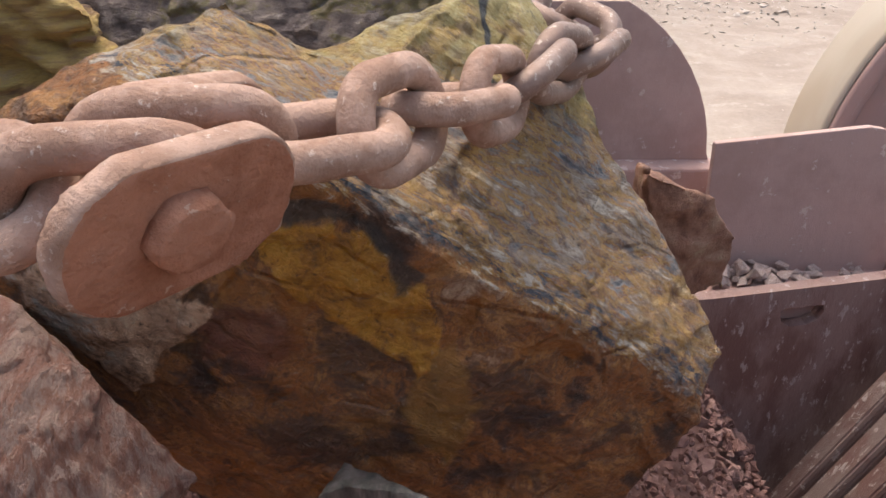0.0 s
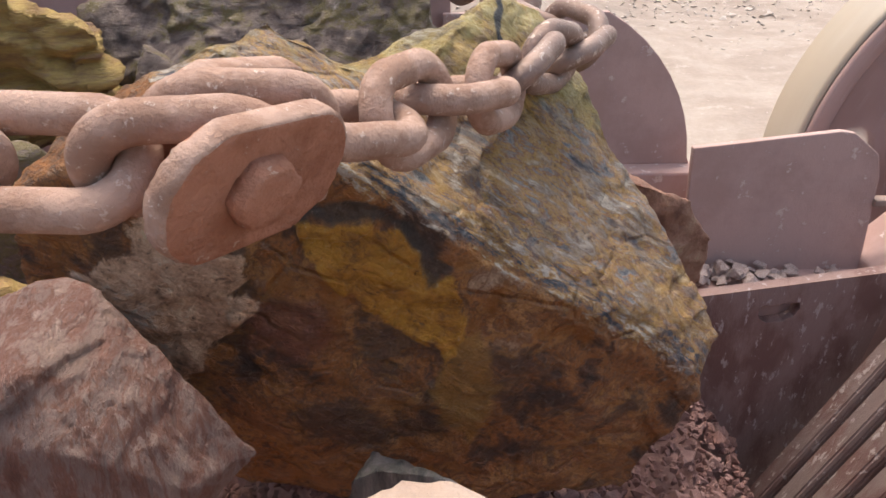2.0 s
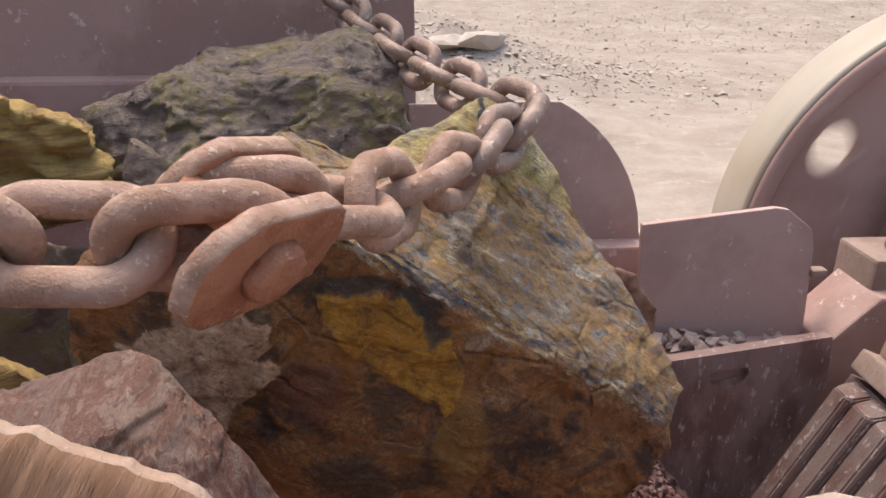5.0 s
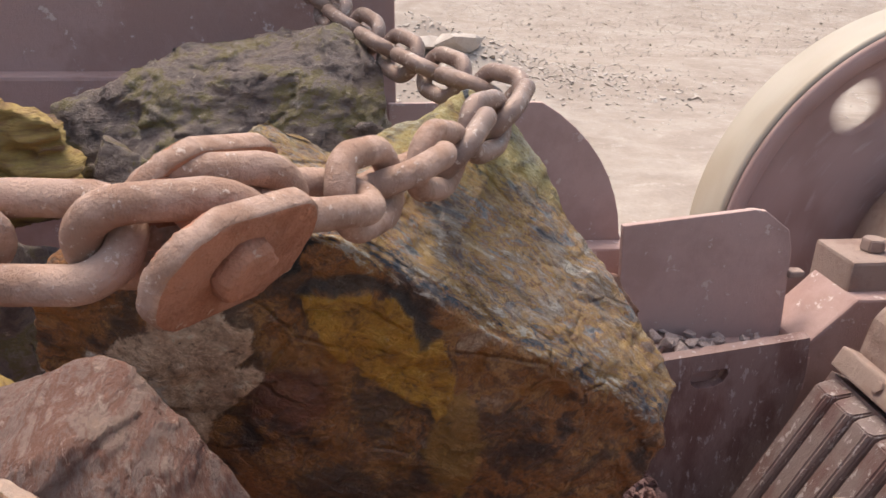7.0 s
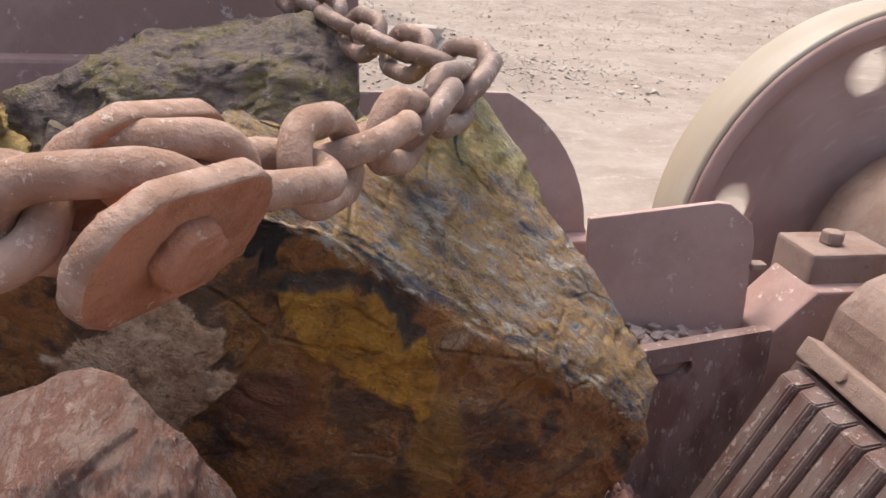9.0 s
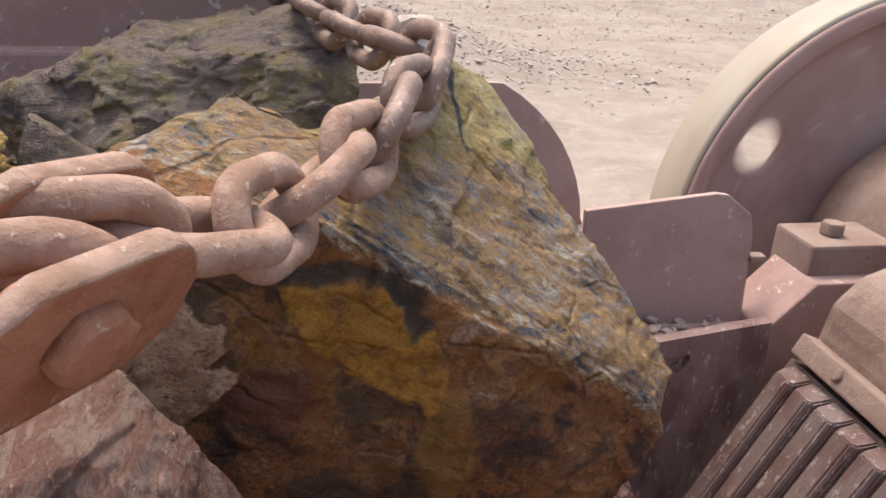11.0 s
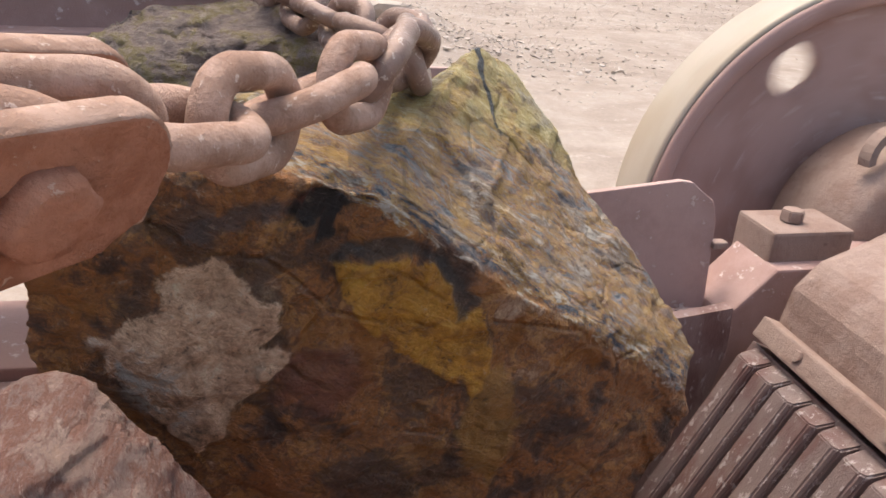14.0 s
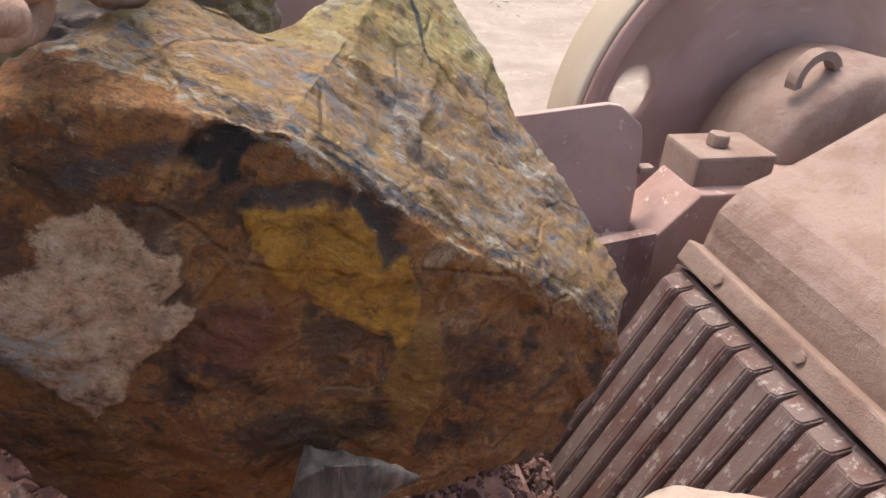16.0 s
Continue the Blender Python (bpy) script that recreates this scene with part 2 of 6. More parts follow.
GREY_ROCK = stone("grey_olive_rock", [(0.36, (0.054, 0.04, 0.0391)), (0.44, (0.156, 0.112, 0.106)), (0.50, (0.27, 0.206, 0.178)), (0.55, (0.222, 0.175, 0.0633)), (0.62, (0.337, 0.269, 0.23)), (0.68, (0.648, 0.537, 0.46))], 5.0, 1.0, 0.5, (0.621, 0.525, 0.46), (1, 1, 1.5), veins=0.61, spec=0.5)
YELLOW_ROCK = stone("yellow_layered_rock", [(0.38, (0.16, 0.0943, 0.0725)), (0.46, (0.406, 0.254, 0.109)), (0.53, (0.609, 0.435, 0.145)), (0.62, (0.435, 0.29, 0.217))], 4.0, 1.0, 0.6, (0.78, 0.681, 0.435), (0.6, 0.6, 3.2))
TAN_ROCK = stone("tan_red_rock", [(0.40, (0.16, 0.075, 0.05)), (0.48, (0.30, 0.155, 0.105)), (0.56, (0.36, 0.22, 0.15)), (0.64, (0.46, 0.40, 0.27))], 5.0, 0.6, 0.6, (0.5, 0.45, 0.34), spec=0.4)
SLATE = stone("slate", [(0.4, (0.09, 0.09, 0.085)), (0.5, (0.22, 0.2, 0.18)), (0.62, (0.42, 0.37, 0.34))], 6.0, 0.8, 0.6, stretch=(3, 1, 0.6))


def ore_material():
    """The large boulder: brown and ochre broken face, pale patch, olive and blue-grey layered upper face."""
    m, nt = fresh("ore_boulder")
    co = coords(nt)

    def along(v):
        d = nt.nodes.new("ShaderNodeVectorMath")
        d.operation = "DOT_PRODUCT"
        nt.links.new(co, d.inputs[0])
        d.inputs[1].default_value = v
        return d.outputs["Value"]

    def patch(name, blur=0.004, jag=0.05):
        a = nt.nodes.new("ShaderNodeAttribute")
        a.attribute_name = name
        d = calc(nt, "ADD", a.outputs["Fac"], calc(nt, "MULTIPLY", calc(nt, "SUBTRACT", mid, 0.5), jag))
        return step(nt, d, -blur, blur)

    def blend(fac, amount):
        return calc(nt, "MULTIPLY", fac, amount)

    # beds run down the ridge from the crown to the tip
    bed = nt.nodes.new("ShaderNodeCombineXYZ")
    for sock, v, k in ((0, (0.774, 0.195, -0.602), 0.55), (1, (0.469, 0.461, 0.753), 1.7), (2, (0.424, -0.866, 0.266), 1.0)):
        nt.links.new(calc(nt, "MULTIPLY", along(v), k), bed.inputs[sock])
    big = noise_at(nt, co, 4.2, 8, 0.66, 0.5)
    mid = noise_at(nt, co, 17.0, 8, 0.72, 0.35)
    fine = noise_at(nt, co, 130.0, 4, 0.7)
    strat = noise_at(nt, bed.outputs[0], 9.0, 9, 0.72, 1.4)
    strat2 = noise_at(nt, bed.outputs[0], 34.0, 6, 0.72, 0.4)
    fleck = noise_at(nt, co, 48.0, 5, 0.75, 0.5)
    hue = noise_at(nt, co, 6.5, 5, 0.6, 0.8)

    face = ramp(nt, [(0.38, (0.0383, 0.0221, 0.0148)), (0.43, (0.123, 0.0518, 0.0246)), (0.475, (0.369, 0.149, 0.0394)), (0.505, (0.178, 0.0777, 0.0345)), (0.54, (0.451, 0.22, 0.0678)), (0.57, (0.232, 0.11, 0.0518)), (0.64, (0.607, 0.428, 0.271))])
    nt.links.new(calc(nt, "ADD", blend(big, 0.6), blend(mid, 0.4)), face.inputs[0])
    c = face.outputs[0]
    c = mix(nt, blend(step(nt, hue, 0.56, 0.64), 0.7), c, (0.332, 0.128, 0.0199))
    c = mix(nt, blend(step(nt, hue, 0.49, 0.40), 0.7), c, (0.062, 0.036, 0.026))
    c = mix(nt, blend(patch("red", 0.02), 0.75), c, (0.189, 0.063, 0.0392))
    c = mix(nt, blend(patch("tan", 0.012), 0.7), c, (0.351, 0.182, 0.0364))
    ochre = ramp(nt, [(0.36, (0.104, 0.053, 0.018)), (0.45, (0.356, 0.159, 0.0203)), (0.53, (0.517, 0.248, 0.0248)), (0.64, (0.615, 0.341, 0.0619))])
    nt.links.new(calc(nt, "ADD", blend(mid, 0.7), blend(fleck, 0.3)), ochre.inputs[0])
    c = mix(nt, patch("ochre"), c, ochre.outputs[0])
    pale = ramp(nt, [(0.38, (0.201, 0.115, 0.0671)), (0.46, (0.523, 0.322, 0.198)), (0.54, (0.736, 0.493, 0.323)), (0.64, (0.82, 0.675, 0.482))])
    nt.links.new(calc(nt, "ADD", blend(mid, 0.6), blend(fleck, 0.4)), pale.inputs[0])
    c = mix(nt, patch("pale"), c, pale.outputs[0])
    c = mix(nt, calc(nt, "MULTIPLY", patch("quartz", 0.02), step(nt, mid, 0.44, 0.58)), c, (0.50, 0.49, 0.45))
    c = mix(nt, blend(patch("band", 0.007), 0.85), c, (0.055, 0.050, 0.046))
    c = mix(nt, blend(patch("arch", 0.008), 0.75), c, (0.095, 0.080, 0.080))
    # the pocket's shade is painted in: near-black, with dark red stone
    c = mix(nt, patch("hollow_shade"), c, mix(nt, step(nt, hue, 0.48, 0.55), (0.024, 0.019, 0.018), (0.13, 0.032, 0.020)))

    top = ramp(nt, [(0.34, (0.0403, 0.0483, 0.0633)), (0.40, (0.115, 0.136, 0.167)), (0.44, (0.287, 0.27, 0.253)), (0.475, (0.253, 0.115, 0.0633)), (0.505, (0.483, 0.299, 0.0978)), (0.535, (0.241, 0.155, 0.109)), (0.58, (0.414, 0.356, 0.299)), (0.65, (0.782, 0.69, 0.564))])
    nt.links.new(calc(nt, "ADD", blend(strat, 0.6), blend(strat2, 0.4)), top.inputs[0])
    upper = top.outputs[0]
    olive = ramp(nt, [(0.36, (0.156, 0.114, 0.042)), (0.46, (0.396, 0.3, 0.09)), (0.54, (0.48, 0.396, 0.156)), (0.62, (0.672, 0.6, 0.312))])
    nt.links.new(calc(nt, "ADD", blend(mid, 0.55), blend(strat2, 0.45)), olive.inputs[0])
    away = calc(nt, "ADD", along((0.10, 0.70, 0.70)), blend(calc(nt, "SUBTRACT", big, 0.5), 0.5))
    upper = mix(nt, blend(step(nt, away, 0.26, 0.40), 0.85), upper, olive.outputs[0])
    upper = mix(nt, blend(step(nt, hue, 0.51, 0.60), 0.65), upper, mix(nt, step(nt, strat2, 0.44, 0.56), (0.17, 0.085, 0.05), (0.44, 0.26, 0.06)))
    upper = mix(nt, blend(step(nt, hue, 0.46, 0.38), 0.55), upper, mix(nt, step(nt, strat2, 0.44, 0.56), (0.09, 0.07, 0.075), (0.36, 0.33, 0.30)))
    side = calc(nt, "ADD", along((0.469, 0.461, 0.753)), calc(nt, "ADD", blend(calc(nt, "SUBTRACT", mid, 0.5), 0.09), blend(calc(nt, "SUBTRACT", strat2, 0.5), 0.05)))
    left = step(nt, calc(nt, "ADD", along((1, 0, 0)), blend(calc(nt, "SUBTRACT", mid, 0.5), 0.3)), -0.62, -0.50)
    c = mix(nt, calc(nt, "MULTIPLY", step(nt, side, 0.082, 0.092), left), c, upper)
    # a thin pale and blue band along the crest of the ridge
    crest = calc(nt, "MULTIPLY", step(nt, side, 0.080, 0.095), step(nt, side, 0.150, 0.120))
    c = mix(nt, calc(nt, "MULTIPLY", crest, step(nt, strat2, 0.52, 0.60)), c, (0.50, 0.46, 0.40))
    c = mix(nt, calc(nt, "MULTIPLY", crest, step(nt, strat2, 0.47, 0.40)), c, (0.045, 0.062, 0.09))
    c = mix(nt, patch("vein", 0.003, 0.02), c, (0.022, 0.028, 0.036))
    c = mix(nt, blend(step(nt, fleck, 0.62, 0.68), 0.5), c, (0.56, 0.48, 0.39))
    c = mix(nt, blend(step(nt, fleck, 0.40, 0.33), 0.6), c, (0.022, 0.016, 0.014))
    crack = cracks(nt, co, 6.0)
    c = mix(nt, blend(crack, 0.18), c, (0.025, 0.016, 0.012))
    c = mix(nt, blend(fine, 0.12), c, (0.03, 0.018, 0.012))
    h = calc(nt, "ADD", calc(nt, "ADD", blend(mid, 1.0), blend(calc(nt, "ADD", strat, strat2), 0.4)), calc(nt, "ADD", blend(fine, 0.10), blend(fleck, 0.35)))
    h = calc(nt, "SUBTRACT", h, blend(crack, 0.4))
    rough = calc(nt, "SUBTRACT", 0.64, blend(fleck, 0.55))
    finish(nt, c, rough, h, 1.0, 0.022, spec=0.6)
    return m


ORE = ore_material()
# ---------- ground ----------
def height(x, y):
    """Quarry floor: flat by the machine, a loose bank behind, a slope rising far off."""
    h = 1.0 + 0.05 * noise.noise(Vector((x * 0.35, y * 0.35, 0))) + 0.02 * noise.noise(Vector((x * 2.2, y * 2.2, 3)))
    if 3.5 < y < 11.5:
        h += 0.034 * noise.noise(Vector((x * 1.6 + 0.6 * y, y * 4.4, 5))) + 0.022 * noise.noise(Vector((x * 4.5, y * 8.0, 9)))
    bank = math.exp(-((x - 0.2) / 2.6) ** 2 - ((y - 13.5) / 2.6) ** 2) * 1.3
    if y > 18:
        h += (y - 18) * 0.10 * min(1, (y - 18) / 12)
    if y < 3.6:
        h -= 0.78 * min(1, (3.6 - y) / 0.4)
    return h + bank * (0.8 + 0.35 * noise.noise(Vector((x * 0.9, y * 0.9, 7))))


def build_ground():
    bm = bmesh.new()
    xs = [-400, -120, -50, -25] + [-14 + 0.5 * k for k in range(26)] + [-1 + 0.12 * k for k in range(85)] + [9.5 + 0.5 * k for k in range(38)] + [30, 45, 80, 160, 400]
    ys = [-400, -120, -40, -15, -5, 0, 2] + [3.2 + 0.085 * k for k in range(100)] + [11.8 + 0.2 * k for k in range(95)] + [32, 38, 48, 60, 90, 150, 400]
    rows = [[bm.verts.new((x, y, height(x, y))) for x in xs] for y in ys]
    for a, b in zip(rows, rows[1:]):
        for k in range(len(xs) - 1):
            bm.faces.new((a[k], a[k + 1], b[k + 1], b[k]))
    return tagged(part("ground", bm, GROUND, smooth=True), "pale dusty quarry floor with tyre tracks and loose stones", "ground", kind="structure")


build_ground()
rng = random.Random(4)
stone_meshes = [mesh_of("pebble", lump(rng, (1, rng.uniform(0.7, 1), rng.uniform(0.45, 0.75))), GRAVEL) for _ in range(8)]


def scatter(name, count, area, sizes, label, material, seed):
    """Loose stones over the floor, joined."""
    r = random.Random(seed)
    V, Fs = [], []
    shapes = []
    for k in range(6):
        b = lump(r, (1, r.uniform(0.7, 1), r.uniform(0.18, 0.34)), n=10)
        b.verts.index_update()
        shapes.append(([v.co.copy() for v in b.verts], [[v.index for v in f.verts] for f in b.faces]))
        b.free()
    for _ in range(count):
        x, y = area(r)
        s = r.uniform(*sizes) * (2.2 if r.random() < 0.06 else 1)
        m = pose(x, y, height(x, y) + s * 0.25, r.uniform(-20, 20), r.uniform(-20, 20), r.uniform(0, 360)) @ Matrix.Scale(s, 4)
        vs, fs = shapes[r.randrange(6)]
        o = len(V)
        V.extend(m @ v for v in vs)
        Fs.extend([i + o for i in f] for f in fs)
    me = bpy.data.meshes.new(name)
    me.from_pydata(V, [], Fs)
    me.materials.append(material)
    return tagged(new(name, me), label, "stones", kind="stuff")


def tracks_area(r):
    return r.uniform(0.5, 9), r.uniform(4.5, 12)


def bank_area(r):
    return r.gauss(1.6, 2.4), r.gauss(13.0, 1.6)


def slope_area(r):
    return r.uniform(2, 24), r.uniform(17, 30)


scatter("loose_stones", 500, tracks_area, (0.005, 0.016), "scattered small pale stones on the quarry floor", PALE_STONE, 1)
scatter("bank_stones", 2600, bank_area, (0.02, 0.055), "heap of pale broken stones on the bank", PALE_STONE, 2)
scatter("slope_stones", 6500, slope_area, (0.02, 0.05), "pale gravel covering the rising slope", PALE_STONE, 3)

for bx, by, s, sd in ((0.75, 12.4, 0.42, 1), (-0.35, 14.6, 0.5, 2), (1.25, 12.2, 0.5, 3), (0.2, 16.2, 0.45, 5)):
    rr = random.Random(sd)
    blk = part("pale_boulder", lump(rr, (s * 1.2, s, s * 0.42), 0.25, 22), PALE_STONE, at=pose(bx, by, height(bx, by) + s * 0.2, 0, 0, rr.uniform(0, 90)))
    tagged(blk, "pale dusty boulder lying on the stone bank", "boulder", "boulders on the bank")

# ---------- crusher frame (static) ----------
crusher = thing("jaw_crusher", "dust-covered steel jaw crusher frame with side plates and bearing", "crusher", pose(0, 0, 0))


def slotted_plate():
    """Cheek plate with a lifting slot, front face at y=0."""
    bm = bmesh.new()
    outer = [(-1.2, 0.3), (-1.2, 1.60), (0.90, 1.675), (1.60, 1.775), (1.615, 1.60), (1.44, 0.3)]
    loop = [(1.150, 1.612), (1.16, 1.582), (1.19, 1.562), (1.25, 1.570), (1.285, 1.592), (1.300, 1.625), (1.292, 1.652), (1.23, 1.645), (1.16, 1.636)]
    edges = []
    for pts in (outer, loop):
        vs = [bm.verts.new((x, 0, z)) for x, z in pts]
        edges += [bm.edges.new((vs[k], vs[(k + 1) % len(vs)])) for k in range(len(vs))]
    r = bmesh.ops.triangle_fill(bm, edges=edges, use_beauty=True)
    faces = [f for f in bm.faces if not (len(f.verts) == len(loop))]
    ex = bmesh.ops.extrude_face_region(bm, geom=faces)
    bmesh.ops.translate(bm, vec=(0, 0.05, 0), verts=[v for v in ex["geom"] if isinstance(v, bmesh.types.BMVert)])
    bmesh.ops.recalc_face_normals(bm, faces=bm.faces)
    return bm


part("cheek_plate", slotted_plate(), LINER, crusher, "scuffed dark steel liner plate with a lifting slot", at=pose(0, 2.07, 0))
part("ledge", box(-1.2, 1.66, 2.124, 2.62, 1.50, 1.655, 0.01), DUST, crusher)
part("guard_plate", extrude_outline([(0.93, 1.60), (0.905, 2.155), (1.42, 2.213), (1.47, 2.205), (1.575, 2.125), (1.60, 2.04), (1.63, 1.60)], 0.03), DUST_LILAC, crusher, "dull red-brown guard plate with a cut corner", at=pose(0, 2.3, 0))
part("guard_lug", box(1.60, 1.665, 2.28, 2.33, 1.925, 1.955, 0.008), DUST_PALE, crusher)


def curved_plate():
    pts = [(0.02, 1.98)]
    pts += [(0.02, 2.57), (0.50, 2.575)]
    for k in range(9):
        a = radians(62 - 7.2 * k)
        pts.append((0.30 + 0.70 * math.cos(a), 1.955 + 0.70 * math.sin(a)))
    pts += [(1.01, 1.98)]
    return extrude_outline(pts, 0.03)


part("curved_plate", curved_plate(), DUST_LILAC, crusher, "rounded pinkish steel side plate", at=pose(0, 2.6, 0))
part("flange_beam", box(0.2, 1.045, 2.50, 2.63, 1.70, 1.982, 0.012), DUST, crusher)
hopper = thing("feed_hopper", "dusty red-brown steel plates of the feed hopper", "hopper", pose(0, 0, 0))
part("back_plate", box(-3.2, 0.05, 2.64, 2.68, 1.9, 4.2, 0.006), DUST, hopper, "tall red-brown hopper plate with scratches")
part("lower_flange", box(-3.2, -0.22, 2.50, 2.645, 2.45, 2.69, 0.015), DUST, hopper)
part("side_wall", box(-3.24, -3.2, -2.4, 2.68, 0.26, 4.2, 0), DUST, hopper)
# added wall, out of view: closes the box and cuts low ambient light
part("near_wall", box(-3.2, 1.45, -0.60, -0.55, 0.26, 2.45, 0), DUST, hopper)
part("chamber_floor", box(-3.2, 1.7, -0.9, 2.065, 0.2, 0.36, 0), LINER, hopper)

# side frame and bearing seat
part("side_frame", extrude_outline([(1.62, 0.2), (1.62, 1.70), (1.80, 1.90), (2.40, 1.90), (2.40, 0.2)], 0.30, 0.012), DUST, crusher, at=pose(0, 2.13, 0))
part("bearing_seat", box(1.80, 2.16, 2.20, 2.46, 1.80, 2.025, 0.014), DUST_PALE, crusher)


def hexhead(r, h):
    bm = bmesh.new()
    bmesh.ops.create_cone(bm, cap_ends=True, segments=6, radius1=r, radius2=r * 0.96, depth=h, matrix=Matrix.Translation((0, 0, h / 2)))
    bmesh.ops.bevel(bm, geom=bm.edges, offset=r * 0.10, segments=2, affect="EDGES")
    return bm


part("bolt", hexhead(0.048, 0.05), DUST_PALE, crusher, at=pose(1.95, 2.32, 2.027, 0, 0, 12))
AX, AZ = 2.81, 1.75
part("bearing_housing", turned([(0.0, 0.0), (0.40, 0.0), (0.52, 0.02), (0.56, 0.06), (0.57, 0.22), (0.55, 0.52), (0.0, 0.52)], 72), DUST_PALE, crusher, "rounded dust-covered bearing housing", smooth=True, at=pose(AX, 2.36, AZ))


def lug():
    bm = bmesh.new()
    rings = []
    for k in range(13):
        a = radians(5 + 170 * k / 12)
        cx, cz = 0.11 * math.cos(a), 0.11 * math.sin(a)
        ox, oz = 0.02 * math.cos(a), 0.02 * math.sin(a)
        rings.append([bm.verts.new(p) for p in ((cx - ox, -0.03, cz - oz), (cx + ox, -0.03, cz + oz), (cx + ox, 0.03, cz + oz), (cx - ox, 0.03, cz - oz))])
    for a, b in zip(rings, rings[1:]):
        for k in range(4):
            bm.faces.new((a[k], a[(k + 1) % 4], b[(k + 1) % 4], b[k]))
    bm.faces.new(rings[0]), bm.faces.new(rings[-1])
    bmesh.ops.recalc_face_normals(bm, faces=bm.faces)
    return bm


part("lifting_lug", lug(), DUST_PALE, crusher, at=pose(2.50, 2.52, 2.235, 0, -22, 8))

# ---------- flywheel ----------
flywheel = thing("flywheel", "large dusty flywheel with polished rim and six round holes, spinning", "flywheel", pose(AX, 2.95, AZ))


def web():
    bm = bmesh.new()
    edges = []

    def ring(cx, cz, r, n):
        vs = [bm.verts.new((cx + r * math.cos(2 * math.pi * k / n), 0, cz + r * math.sin(2 * math.pi * k / n))) for k in range(n)]
        edges.extend(bm.edges.new((vs[k], vs[(k + 1) % n])) for k in range(n))

    ring(0, 0, 1.10, 96)
    ring(0, 0, 0.20, 40)
    for k in range(6):
        a = radians(60 * k)
        ring(0.915 * math.cos(a), 0.915 * math.sin(a), 0.115, 28)
    bmesh.ops.triangle_fill(bm, edges=edges, use_beauty=True)
    bad = [f for f in bm.faces if any((f.calc_center_median() - Vector((0.915 * math.cos(radians(60 * k)), 0, 0.915 * math.sin(radians(60 * k))))).length < 0.10 for k in range(6)) and max(e.calc_length() for e in f.edges) < 0.231 and all(abs((v.co - Vector((0.915 * math.cos(radians(60 * k)), 0, 0.915 * math.sin(radians(60 * k))))).length - 0.115) < 1e-3 for v in f.verts for k in [min(range(6), key=lambda j: (v.co - Vector((0.915 * math.cos(radians(60 * j)), 0, 0.915 * math.sin(radians(60 * j))))).length)])]
    bmesh.ops.delete(bm, geom=bad, context="FACES_ONLY")
    ex = bmesh.ops.extrude_face_region(bm, geom=list(bm.faces))
    bmesh.ops.translate(bm, vec=(0, 0.06, 0), verts=[v for v in ex["geom"] if isinstance(v, bmesh.types.BMVert)])
    bmesh.ops.recalc_face_normals(bm, faces=bm.faces)
    return bm


part("web", web(), DUST, flywheel, "brown dusty disc with round holes", at=pose(0, 0.06, 0))
part("rim_face", turned([(1.095, 0.12), (1.085, 0.02), (1.10, 0.0), (1.165, 0.0), (1.178, 0.008), (1.18, 0.02)], 128), DUST, flywheel, smooth=True)
part("groove", turned([(1.174, 0.012), (1.174, 0.03), (1.17, 0.03)], 128), LINER, flywheel)
part("tread", turned([(1.178, 0.028), (1.196, 0.03), (1.202, 0.05), (1.20, 0.33), (1.18, 0.35), (1.095, 0.35), (1.095, 0.10)], 128), RIM, flywheel, "polished pale rim", smooth=True)
part("hub", turned([(0.0, -0.085), (0.20, -0.085), (0.24, -0.02), (0.26, 0.0), (0.27, 0.06)], 48), DUST, flywheel, smooth=True)

# ---------- swing jaw ----------
jaw = thing("swing_jaw", "pale dusty swing jaw with ribbed wear plate", "crusher jaw", pose(0, 0, 0))
part("jaw_head", extrude_outline([(1.69, 1.76), (1.715, 1.93), (1.80, 2.035), (2.00, 2.12), (2.30, 2.30), (2.65, 2.43), (3.0, 2.42), (3.35, 2.2), (3.4, 1.3), (2.4, 0.95), (1.90, 1.15)], 1.65, 0.055), DUST_PALE, jaw, "pale dust-covered cast jaw head", smooth=False, at=pose(0, 0.30, 0))
part("head_rib", extrude_outline([(1.83, 1.86), (1.82, 1.98), (1.98, 2.11), (2.25, 2.27), (2.25, 2.1)], 0.12, 0.02), DUST_PALE, jaw, at=pose(0, 1.30, 0.03))
SL = 25.0                                  # lean of the wear plate
clamp = part("clamp_bar", box(-0.055, 0.13, 0.31, 1.94, 0.0, 0.085, 0.010), DUST_PALE, jaw, "flat clamping bar along the jaw top", at=pose(1.655, 0, 1.715, 0, 24, 0))
for k in range(4):
    b = part("bolt", hexhead(0.024, 0.010), DUST_PALE, clamp, at=pose(-0.056, 0.45 + 0.42 * k, 0.05, 0, -90, 0))
plate = part("wear_plate", box(0.03, 0.11, 0.30, 1.95, -1.5, 0.0, 0.006), TOOTH, jaw, "ribbed manganese steel wear plate", at=pose(1.60, 0, 1.715, 0, SL, 0))


